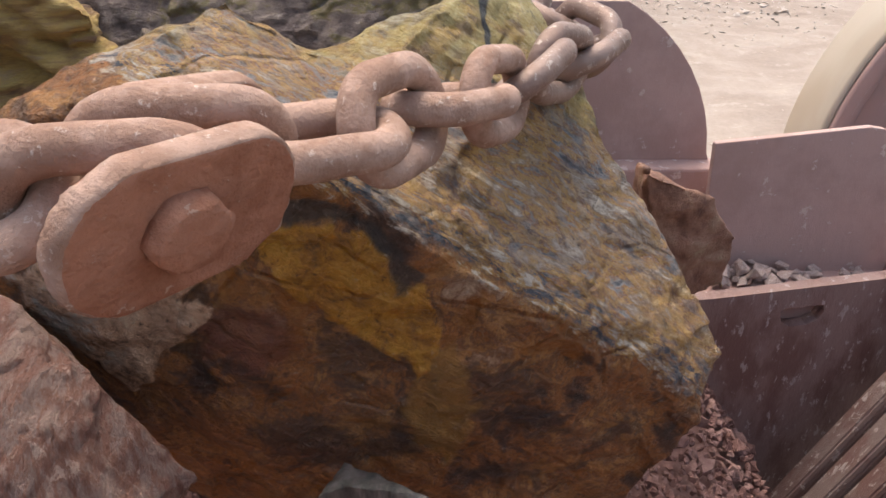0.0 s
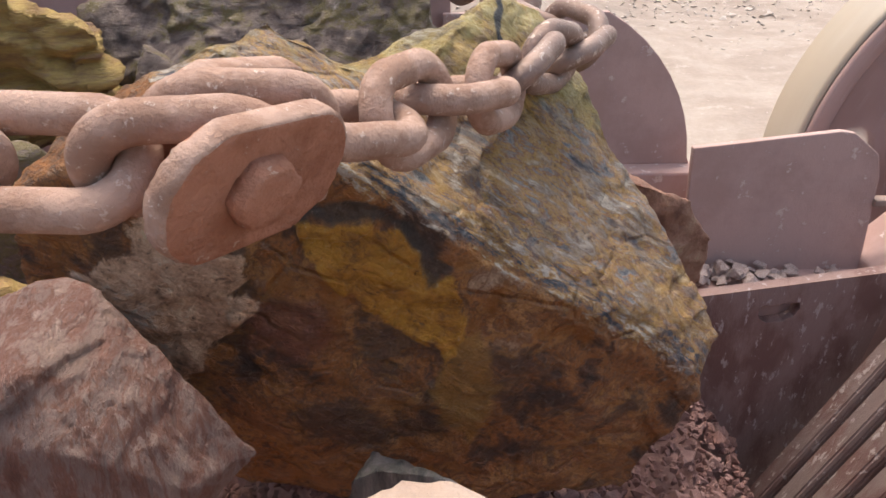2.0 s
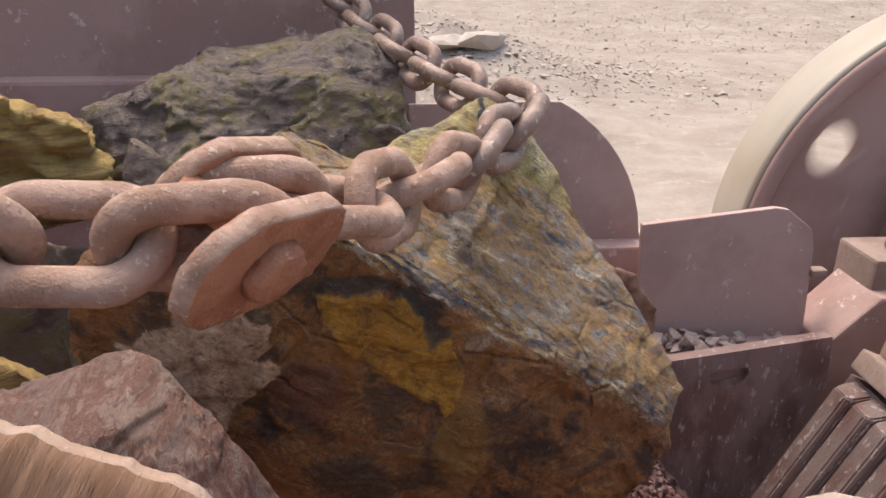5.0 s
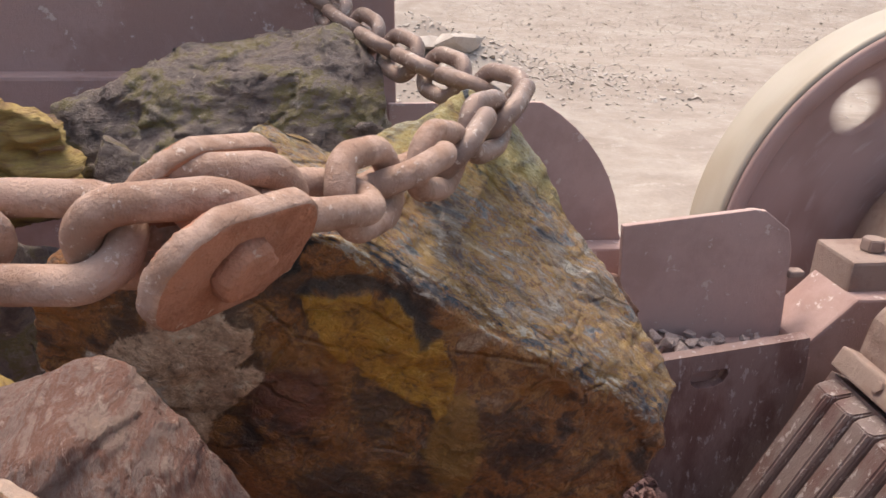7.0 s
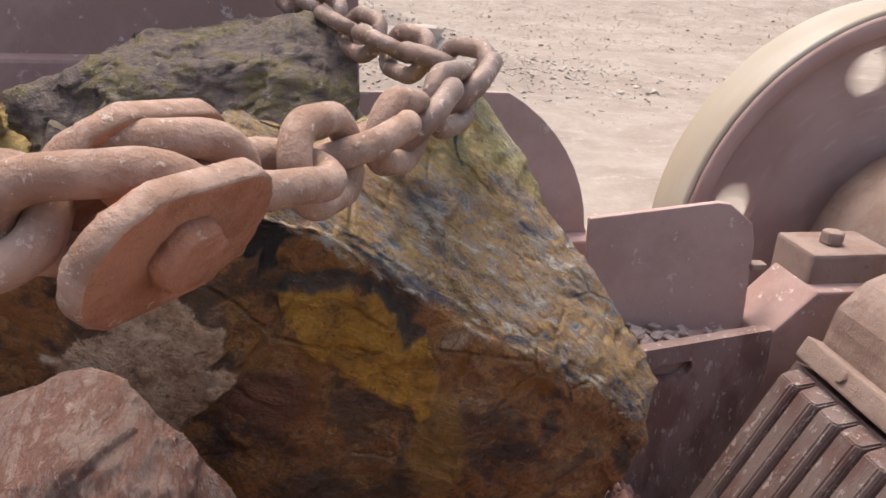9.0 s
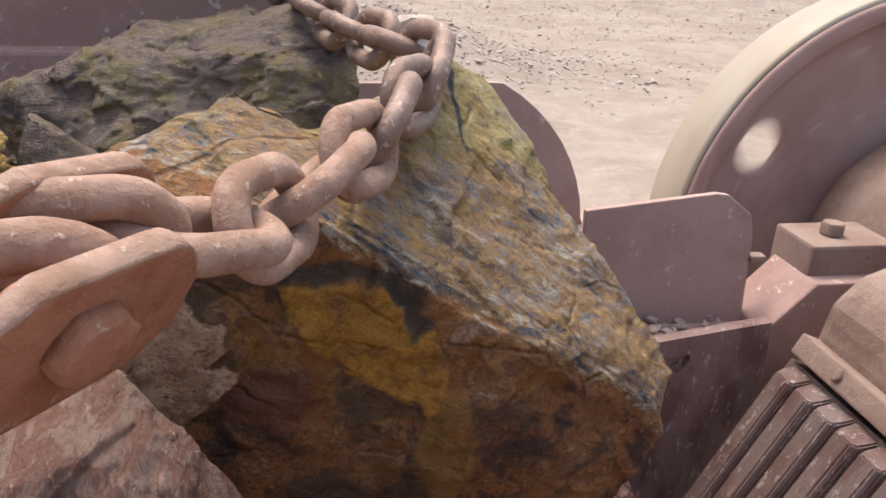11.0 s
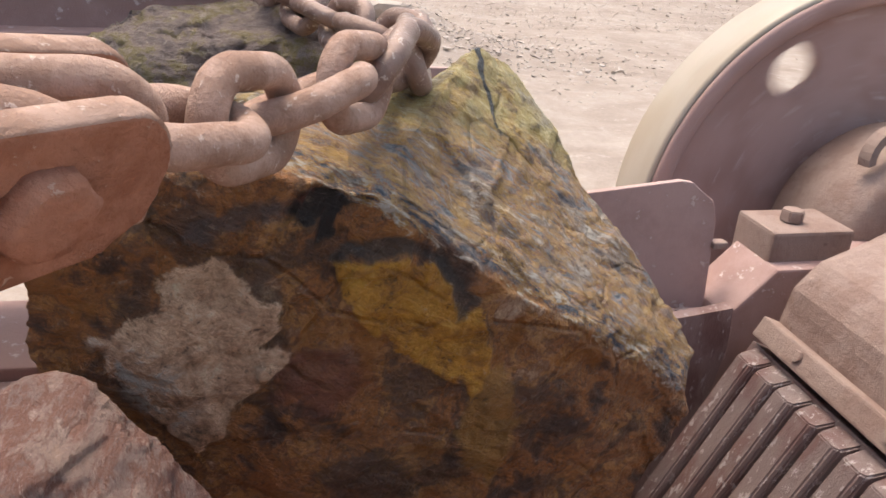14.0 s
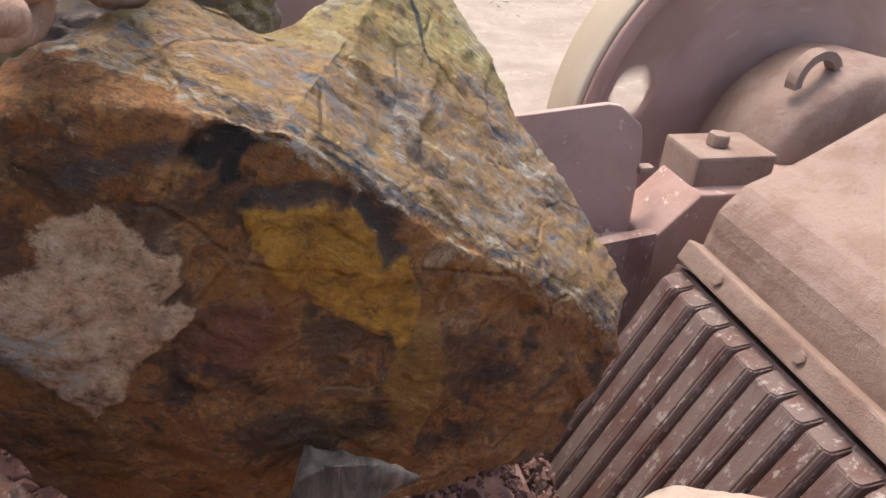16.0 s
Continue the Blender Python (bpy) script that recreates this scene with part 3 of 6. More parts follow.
def tooth():
    bm = bmesh.new()
    prof = [(0.035, -0.054), (-0.022, -0.047), (-0.040, -0.033), (-0.040, 0.033), (-0.022, 0.047), (0.035, 0.054)]
    top = [bm.verts.new((x, y, -0.008 if x > 0 else -0.055)) for x, y in prof]
    shoulder = [bm.verts.new((x, y, -0.06 if x > 0 else -0.085)) for x, y in prof]
    low = [bm.verts.new((x, y, -1.45)) for x, y in prof]
    for a, b in ((top, shoulder), (shoulder, low)):
        for k in range(5):
            bm.faces.new((a[k], a[k + 1], b[k + 1], b[k]))
    bm.faces.new(top), bm.faces.new(low)
    bmesh.ops.recalc_face_normals(bm, faces=bm.faces)
    bmesh.ops.bevel(bm, geom=[e for e in bm.edges], offset=0.006, segments=2, affect="EDGES")
    return bm


tooth_mesh = mesh_of("tooth", tooth(), TOOTH)
for k in range(14):
    o = new("tooth", tooth_mesh)
    o.matrix_world = pose(0, 1.865 - 0.113 * k, 0)
    o.parent = plate

# ---------- boulders ----------
REST = Vector((0.0, 1.2, 2.2))


def boulder(name, hulls, material, origin, label, **kw):
    me = rock_mesh(name, [[Vector(p) - Vector(origin) for p in h] for h in hulls], material, **kw)
    ob = new(name, me)
    ob.matrix_world = pose(*origin)
    return tagged(ob, label, "boulder")


front = [(-0.70, 0.88, 2.60), (-0.745, 0.93, 2.45), (-0.69, 1.0, 2.31), (-0.71, 1.04, 2.10), (-0.60, 1.06, 1.86), (-0.50, 1.02, 2.02), (-0.20, 1.0, 1.80), (0.37, 1.07, 1.76), (0.51, 1.09, 2.02), (0.475, 1.08, 2.115), (0.57, 1.16, 2.13),
         (-0.22, 0.905, 2.655), (0.01, 0.945, 2.455), (0.17, 1.01, 2.335)]
behind = [(0.50, 1.62, 2.15), (-0.45, 1.62, 2.35), (-0.66, 1.35, 2.35), (0.40, 1.6, 1.65), (-0.5, 1.55, 1.75)]
ore = boulder("ore_boulder", [
    front + behind + [(-0.49, 0.90, 2.715), (-0.61, 0.98, 2.70), (-0.33, 1.13, 2.82), (-0.28, 1.04, 2.745), (-0.14, 1.13, 2.71), (-0.4, 1.35, 2.66), (0.3, 1.2, 2.42)],
    front + behind + [(-0.05, 1.22, 2.71), (0.04, 1.31, 2.80), (0.085, 1.36, 2.81), (0.165, 1.41, 2.775), (0.275, 1.31, 2.55), (0.395, 1.21, 2.335), (0.2, 1.6, 2.5)]],
    ORE, REST, "huge brown and ochre ore boulder with blue-grey layered upper face", voxel=0.0055, seed=3, facet=0.017, cell=3.6, grain=0.004, layers=Vector((0.469, 0.461, 0.753)), layer_depth=0.006, crisp=0.7)


# mineral patches and pocket shade of the broken face: outlines in its own plane (x, z)
OCHRE = [(-0.288, 0.334), (-0.216, 0.323), (-0.111, 0.314), (-0.079, 0.266), (-0.067, 0.206), (-0.024, 0.199), (-0.003, 0.122), (-0.005, 0.057), (-0.043, 0.011), (-0.062, 0.056), (-0.128, 0.121), (-0.18, 0.143), (-0.229, 0.2), (-0.264, 0.273)]
PALE = [(-0.458, 0.372), (-0.431, 0.359), (-0.412, 0.306), (-0.373, 0.269), (-0.369, 0.214), (-0.415, 0.195), (-0.363, 0.173), (-0.404, 0.129), (-0.462, 0.094), (-0.487, 0.039), (-0.54, -0.011), (-0.569, 0.035), (-0.599, 0.114), (-0.627, 0.188), (-0.64, 0.243), (-0.599, 0.256), (-0.56, 0.3), (-0.52, 0.352)]
QUARTZ = [(-0.635, 0.24), (-0.565, 0.225), (-0.509, 0.117), (-0.548, 0.04), (-0.611, 0.103), (-0.633, 0.165)]
BAND = [(-0.297, 0.338), (-0.26, 0.372), (-0.169, 0.368), (-0.091, 0.328), (-0.036, 0.231), (-0.067, 0.196), (-0.082, 0.268), (-0.113, 0.317), (-0.169, 0.332), (-0.216, 0.329)]
HOLLOW_SHADE = [(-0.346, 0.431), (-0.302, 0.465), (-0.238, 0.466), (-0.211, 0.442), (-0.258, 0.421), (-0.282, 0.376), (-0.312, 0.38), (-0.295, 0.408), (-0.343, 0.421)]
ARCH = [(-0.515, 0.407), (-0.422, 0.441), (-0.316, 0.448), (-0.287, 0.431), (-0.41, 0.408), (-0.483, 0.392)]
RED = [(-0.391, 0.173), (-0.269, 0.172), (-0.222, 0.09), (-0.315, 0.035), (-0.389, 0.09)]
TAN = [(-0.017, 0.059), (0.028, 0.077), (0.063, -0.07), (0.024, -0.23), (-0.054, -0.145), (-0.07, -0.038)]


def inside(px, pz, loop):
    """Signed distance to an outline, positive inside."""
    best = np.full(len(px), 9.0)
    odd = np.zeros(len(px), bool)
    for (x0, z0), (x1, z1) in zip(loop, loop[1:] + loop[:1]):
        ex, ez = x1 - x0, z1 - z0
        u = np.clip(((px - x0) * ex + (pz - z0) * ez) / (ex * ex + ez * ez), 0, 1)
        best = np.minimum(best, np.hypot(px - x0 - u * ex, pz - z0 - u * ez))
        if z0 != z1:
            odd ^= ((z0 > pz) != (z1 > pz)) & (px < ex * (pz - z0) / ez + x0)
    return np.where(odd, best, -best)


def mineral_and_shade_patches(me):
    """Stores how deep each point lies in each patch, and gives the patches their relief."""
    count = len(me.vertices)
    co, no = np.empty(count * 3), np.empty(count * 3)
    me.vertices.foreach_get("co", co)
    me.vertices.foreach_get("normal", no)
    co, no = co.reshape(-1, 3), no.reshape(-1, 3)
    wx, wz = np.empty(count), np.empty(count)
    for k in range(count):
        p = Vector(co[k])
        d = noise.noise_vector(p * 11) * 0.017 + noise.noise_vector(p * 37) * 0.010
        wx[k], wz[k] = p.x + d.x, p.z + d.z
    upper = co @ np.array((0.469, 0.461, 0.753)) - 0.092
    lift = np.zeros(count)
    for name, loop, rise in (("ochre", OCHRE, 0.005), ("pale", PALE, 0.006), ("quartz", QUARTZ, 0.0), ("band", BAND, -0.006), ("hollow_shade", HOLLOW_SHADE, -0.012), ("arch", ARCH, -0.004), ("red", RED, 0.0), ("tan", TAN, 0.002)):
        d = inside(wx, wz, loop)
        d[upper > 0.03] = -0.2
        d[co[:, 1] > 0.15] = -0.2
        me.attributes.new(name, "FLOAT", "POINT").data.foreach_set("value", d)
        lift += rise * np.clip(d / 0.012 + 0.5, 0, 1)
    vein = inside(wx, wz, [(0.052, 0.64), (0.074, 0.62), (0.082, 0.55), (0.096, 0.50), (0.090, 0.455), (0.080, 0.50), (0.066, 0.54), (0.062, 0.58)])
    vein[upper < 0.05] = -0.2
    me.attributes.new("vein", "FLOAT", "POINT").data.foreach_set("value", vein)
    me.vertices.foreach_set("co", (co + no * lift[:, None]).ravel())
    me.update()


mineral_and_shade_patches(ore.data)
LEFT = (-0.50, 0.82, 2.30)
left_rock = boulder("red_boulder", [[(-0.471, 0.755, 2.57), (-0.454, 0.772, 2.554), (-0.526, 0.694, 2.557), (-0.597, 0.674, 2.526), (-0.736, 0.698, 2.482), (-0.383, 0.734, 2.528), (-0.314, 0.72, 2.443), (-0.28, 0.724, 2.369), (-0.224, 0.736, 2.26), (-0.437, 0.594, 2.524), (-0.525, 0.544, 2.505), (-0.372, 0.551, 2.424), (-0.282, 0.615, 2.302), (-0.523, 0.506, 2.235), (-0.368, 0.567, 2.113), (-0.689, 0.551, 2.267), (-0.673, 1.032, 2.297), (-0.375, 0.92, 2.054), (-0.867, 0.955, 2.228)]],
    RED_ROCK, LEFT, "red-brown angular boulder with grey streaks, resting beside the ore boulder", voxel=0.006, seed=8, facet=0.012, cell=4.5, grain=0.003, layers=Vector((0.85, -0.2, 0.35)), layer_depth=0.006, crisp=1.1)
BACK = (-0.30, 2.1, 2.6)
back_rock = boulder("grey_boulder", [[(-0.582, 2.091, 2.839), (-0.398, 2.086, 2.85), (-0.299, 1.989, 2.835), (-0.144, 1.984, 2.897), (-0.078, 1.972, 2.875), (-0.012, 1.916, 2.822), (0.017, 1.916, 2.799), (0.008, 1.788, 2.561), (-0.116, 1.751, 2.507), (-0.237, 1.867, 2.809), (-0.175, 1.816, 2.689), (-0.755, 1.927, 2.759), (-0.847, 1.89, 2.71), (-0.938, 1.908, 2.691), (-0.66, 1.872, 2.742), (-0.655, 1.768, 2.563), (-0.917, 1.811, 2.505), (-0.242, 1.729, 2.516), (-0.135, 2.405, 2.87), (-0.714, 2.405, 2.799), (0.005, 2.122, 2.452), (-1.077, 2.156, 2.405)]],
    GREY_ROCK, BACK, "dark grey and olive blocky boulder against the hopper plate", voxel=0.008, seed=5, facet=0.026, cell=4.2, grain=0.005, crisp=1.3)
yellow = boulder("yellow_boulder", [[(-1.25, 1.45, 2.86), (-0.95, 1.5, 2.81), (-0.735, 1.5, 2.72), (-0.745, 1.52, 2.63), (-0.95, 1.5, 2.50), (-1.35, 1.5, 2.45), (-1.3, 1.9, 2.8), (-0.9, 1.85, 2.65), (-0.85, 1.8, 2.4)]],
    YELLOW_ROCK, (-1.05, 1.65, 2.6), "yellow layered slabby boulder among the feed", voxel=0.010, seed=9, facet=0.03, cell=4.0, grain=0.006, layers=Vector((0.2, 0, 1)), layer_depth=0.055, crisp=1.0)
boulder("dark_slab", [[(-0.74, 1.72, 2.66), (-0.62, 1.68, 2.60), (-0.50, 1.62, 2.45), (-0.8, 1.6, 2.40), (-0.78, 1.9, 2.6), (-0.5, 1.85, 2.4), (-0.7, 1.6, 2.3)]],
    GREY_ROCK, (-0.65, 1.7, 2.45), "dark grey slab wedged behind the ore boulder", voxel=0.012, seed=11, facet=0.02, cell=6.0, grain=0.006)
boulder("purple_rock", [[(-0.16, 1.72, 2.66), (-0.03, 1.7, 2.69), (0.08, 1.68, 2.65), (0.12, 1.7, 2.5), (-0.2, 1.7, 2.5), (-0.1, 1.9, 2.6), (0.1, 1.9, 2.55)]],
    GREY_ROCK, (-0.03, 1.78, 2.6), "small purple-grey rock behind the ore boulder", voxel=0.01, seed=12, facet=0.02, cell=7.0, grain=0.006)
boulder("small_red_rock", [[(0.50, 1.70, 2.30), (0.62, 1.72, 2.24), (0.71, 1.75, 2.20), (0.80, 1.76, 2.07), (0.80, 1.78, 1.90), (0.60, 1.72, 1.85), (0.5, 1.9, 1.9), (0.75, 1.98, 2.05), (0.55, 1.95, 2.22)]],
    TAN_ROCK, (0.65, 1.82, 2.05), "small reddish rock stuck behind the ore boulder", voxel=0.01, seed=13, facet=0.02, cell=7.0, grain=0.005)
slate_rock = boulder("slate_rock", [[(-0.22, 0.78, 2.13), (-0.17, 0.78, 2.16), (-0.07, 0.80, 2.12), (0.0, 0.82, 2.05), (-0.25, 0.8, 1.95), (0.0, 0.9, 1.95), (-0.2, 0.95, 2.05)]],
    SLATE, (-0.13, 0.83, 2.05), "grey splintered slate rock in front of the ore boulder", voxel=0.008, seed=14, facet=0.015, cell=8.0, grain=0.004)
boulder("dark_boulder", [[(-1.5, 1.1, 2.5), (-0.8, 1.25, 2.55), (-0.75, 1.3, 1.9), (-1.5, 1.2, 1.8), (-1.4, 1.5, 2.5), (-0.8, 1.55, 2.4), (-0.85, 1.5, 1.8)]],
    GREY_ROCK, (-1.1, 1.3, 2.2), "dark shaded boulder deep in the feed", voxel=0.02, seed=15, facet=0.03, cell=5.0, grain=0.008)
boulder("olive_rock", [[(-1.0, 0.95, 2.38), (-0.75, 0.98, 2.40), (-0.62, 1.0, 2.3), (-1.0, 0.9, 2.1), (-0.7, 0.95, 2.0), (-0.9, 1.2, 2.3), (-0.7, 1.15, 2.2)]],
    YELLOW_ROCK, (-0.85, 1.0, 2.2), "olive brown rock below the chain", voxel=0.012, seed=16, facet=0.02, cell=6.0, grain=0.006)

# gravel lying on the ledge, stone by stone
rng = random.Random(12)
for k in range(46):
    gx = 0.95 + 0.62 * rng.random() ** 0.9
    gy = rng.uniform(2.135, 2.28)
    s = rng.uniform(0.022, 0.046) * (1.25 - 0.5 * (gx - 0.95) / 0.6)
    layer = 0 if k < 26 else 0.03 * (1.57 - gx) / 0.6
    g = new("stone", stone_meshes[k % 8])
    g.matrix_world = pose(gx, gy, 1.658 + s * 0.5 + layer + 0.05 * max(0, 1.2 - gx), rng.uniform(-40, 40), rng.uniform(-40, 40), rng.uniform(0, 360)) @ Matrix.Diagonal((s, s, s, 1))
    tagged(g, "grey-pink broken stone lying on the ledge", "stone", "stones on the ledge")


def rubble_heap():
    """Fine red rubble filling the chamber below the ore boulder."""
    r = random.Random(21)
    V, Fs, shapes = [], [], []
    for k in range(6):
        b = lump(r, (1, r.uniform(0.6, 1), r.uniform(0.5, 0.9)), n=11)
        b.verts.index_update()
        shapes.append(([v.co.copy() for v in b.verts], [[v.index for v in f.verts] for f in b.faces]))
        b.free()
    for _ in range(6000):
        x, y = r.uniform(-0.7, 1.12), r.uniform(0.5, 2.05)
        z = 1.34 + 0.28 * (1.2 - x) * 0.5 - 1.1 * max(0, x - 0.78) + 0.06 * noise.noise(Vector((x * 3, y * 3, 0))) + 0.18 * max(0, y - 1.5)
        s = r.uniform(0.008, 0.024) * (2.2 if r.random() < 0.08 else 1)
        m = pose(x, y, z, r.uniform(0, 360), r.uniform(0, 360), r.uniform(0, 360)) @ Matrix.Scale(s, 4)
        vs, fs = shapes[r.randrange(6)]
        o = len(V)
        V.extend(m @ v for v in vs)
        Fs.extend([i + o for i in f] for f in fs)
    me = bpy.data.meshes.new("rubble")
    me.from_pydata(V, [], Fs)
    me.materials.append(RUBBLE)
    return tagged(new("rubble", me), "red crushed rubble filling the crushing chamber", "rubble", kind="stuff")


rubble_heap()
bmr = box(-3.1, 0.92, -0.50, 2.06, 0.362, 1.22, 0)
tagged(part("rubble_bed", bmr, RUBBLE), "packed red rubble under the loose stones", "rubble", kind="stuff")

# ---------- chain ----------
BAR = 0.0210                               # radius of the link's bar
PITCH = 0.130


def link_mesh(bar=BAR, pitch=PITCH, half=0.051, wobble=0):
    """A stadium-shaped chain link in the xz plane, long axis x, slightly worn."""
    bm = bmesh.new()
    straight = pitch / 2 + bar - half
    path = []
    for k in range(25):
        a = radians(-90 + 7.5 * k)
        path.append((straight + half * math.cos(a), half * math.sin(a), (math.cos(a), math.sin(a))))
    for k in range(25):
        a = radians(90 + 7.5 * k)
        path.append((-straight + half * math.cos(a), half * math.sin(a), (math.cos(a), math.sin(a))))
    rings = []
    sides = [(straight * (1 - 2 * k / 7), half, (0, 1)) for k in range(1, 7)]
    path = path[:25] + sides + path[25:] + [(-x, -z, (0, -1)) for x, z, _ in sides]
    for x, z, (nx, nz) in path:
        ring = []
        for j in range(24):
            b = 2 * math.pi * j / 24
            cy, sy = math.cos(b), math.sin(b)
            q = Vector((x * 26 + wobble, z * 26, 0)) + Vector((nx * cy, sy, nz * cy)) * 0.7
            w = 1 + 0.055 * noise.noise(q) + 0.030 * noise.noise(q * 3.1)
            ring.append(bm.verts.new((x + nx * bar * w * math.cos(b), bar * w * math.sin(b), z + nz * bar * w * math.cos(b))))
        rings.append(ring)
    for a, b in zip(rings, rings[1:] + rings[:1]):
        for j in range(24):
            bm.faces.new((a[j], a[(j + 1) % 24], b[(j + 1) % 24], b[j]))
    bmesh.ops.recalc_face_normals(bm, faces=bm.faces)
    return bm


chain = thing("chain", "heavy rusty dust-covered steel chain hanging across the feed", "chain", pose(0, 0, 0))
link_data = [mesh_of("link", link_mesh(wobble=9 * k), CHAIN, True) for k in range(3)]
worn_data = [mesh_of("link", link_mesh(wobble=9 * k + 4), CHAIN_WORN, True) for k in range(3)]
LINKS = []
for k in range(24):
    o = new("link", (link_data if k > 15 else worn_data)[k % 3])
    o.parent = chain
    LINKS.append(o)


def shackle_plate():
    """An oval flame-cut side plate with ragged edges, in the xz plane, thickness along y."""
    bm = bmesh.new()
    n, half = 96, 0.0125

    def edge(k):
        a = 2 * math.pi * k / n
        cx = 0.054 if math.cos(a) > 0 else -0.054
        j = 1 + 0.030 * noise.noise(Vector((math.cos(a) * 3, math.sin(a) * 3, 2))) + 0.022 * noise.noise(Vector((k * 0.9, 4, 1)))
        return (cx + 0.070 * j * math.cos(a)) * 0.91, 0.070 * j * math.sin(a)

    def ring(scale, y, dent):
        vs = []
        for k in range(n):
            x, z = edge(k)
            x, z = x * scale, z * scale
            vs.append(bm.verts.new((x, y + dent * noise.fractal(Vector((x * 30, y * 9, z * 30)), 0.8, 2.0, 4), z)))
        return vs

    rings = [ring(q, -half, 0.0022) for q in (0.04, 0.25, 0.45, 0.62, 0.78, 0.90, 0.965)]
    rings += [ring(1.0, -half * 0.78, 0.0055), ring(1.012, 0.0, 0.006), ring(1.0, half * 0.78, 0.0055)]
    rings += [ring(q, half, 0.0022) for q in (0.965, 0.7, 0.3, 0.04)]
    for a, b in zip(rings, rings[1:]):
        for k in range(n):
            f = bm.faces.new((a[k], a[(k + 1) % n], b[(k + 1) % n], b[k]))
            f.material_index = int(a in rings[6:9])
    bm.faces.new(rings[0]), bm.faces.new(rings[-1])
    bmesh.ops.recalc_face_normals(bm, faces=bm.faces)
    return bm


def worn_head(r, h):
    """A battered hexagonal bolt head with knocked-off corners."""
    bm = bmesh.new()
    n = 48
    rings = []
    for q, z in ((1.06, 0.0), (1.04, 0.5), (1.0, 0.82), (0.90, 0.98), (0.6, 1.0), (0.1, 1.0)):
        vs = []
        for k in range(n):
            a = 2 * math.pi * k / n
            hexa = math.cos(math.pi / 6) / math.cos((a % (math.pi / 3)) - math.pi / 6)
            rad = r * q * (0.62 + 0.38 * hexa) * 1.08
            x, y = rad * math.cos(a), rad * math.sin(a)
            d = 0.0022 * noise.fractal(Vector((x * 60, y * 60, z * 3)), 0.8, 2.0, 3)
            vs.append(bm.verts.new((x + d, y + d, z * h + d)))
        rings.append(vs)
    for a, b in zip(rings, rings[1:]):
        for k in range(n):
            bm.faces.new((a[k], a[(k + 1) % n], b[(k + 1) % n], b[k]))
    bm.faces.new(rings[0]), bm.faces.new(rings[-1])
    bmesh.ops.recalc_face_normals(bm, faces=bm.faces)
    return bm


shackle = part("shackle", shackle_plate(), PLATE_RUST, chain, "rust-red bolted joining plate", smooth=True)
part("bolt_head", worn_head(0.033, 0.022), PLATE_RUST, shackle, at=pose(-0.010, -0.011, 0.002, 90, 0, 0), smooth=True)
part("pin", turned([(0.0, 0.008), (0.016, 0.008), (0.016, 0.120), (0.0, 0.120)], 24), PLATE_RUST, shackle, smooth=True)
part("back_plate", shackle_plate(), PLATE_RUST, shackle, at=pose(0.092, 0.128, -0.030, 0, 4, 0), smooth=True)
for plate_ob in [shackle] + [c for c in shackle.children if c.name.startswith("back_plate")]:
    plate_ob.data.materials.append(CHAIN)

# ---------- near edge: a torn dusty slab riding up past the lens ----------
def torn_slab():
    """Ragged plate end: pale dusty top edge, striated broken face."""
    bm = bmesh.new()
    n = 150
    cols = []
    for k in range(n + 1):
        u = k / n
        x = -0.46 + 0.48 * u
        z = 0.006 * noise.fractal(Vector((x * 22, 0, 2)), 0.8, 2.0, 4) - 0.12 * max(0, u - 0.93)
        g = 0.004 * noise.noise(Vector((x * 160, 1, 0))) + 0.004 * noise.noise(Vector((x * 60, 5, 0)))
        cols.append([bm.verts.new(p) for p in ((x, 0.030, z - 0.012), (x, 0.018, z), (x, 0.004, z - 0.002), (x, -0.004 + g, z - 0.012), (x, -0.010 + g * 1.4, z - 0.045), (x + 0.004, -0.014 + g, z - 0.10), (x + 0.004, 0.03, z - 0.11))])
    for a, b in zip(cols, cols[1:]):
        for k in range(7):
            bm.faces.new((a[k], a[(k + 1) % 7], b[(k + 1) % 7], b[k]))
    bm.faces.new(cols[0]), bm.faces.new(cols[-1])
    bmesh.ops.recalc_face_normals(bm, faces=bm.faces)
    bm.faces.ensure_lookup_table()
    for k, f in enumerate(bm.faces):
        f.material_index = int(k < n * 7 and k % 7 < 2)
    return bm


slab = tagged(part("torn_slab", torn_slab(), SLAB, smooth=True, at=pose(0, 0, 1.9)), "torn rusty slab edge coated with pale dust", "slab")
slab.data.materials.append(SLAB_TOP)


SILL_EDGE = ((-0.13, 0.235), (-0.07, 0.285), (-0.03, 0.309), (0.0, 0.303), (0.04, 0.284), (0.06, 0.268), (0.15, 0.262), (0.22, 0.268), (0.30, 0.274), (0.36, 0.296), (0.40, 0.313), (0.45, 0.299), (0.49, 0.277), (0.60, 0.262), (1.40, 0.26))


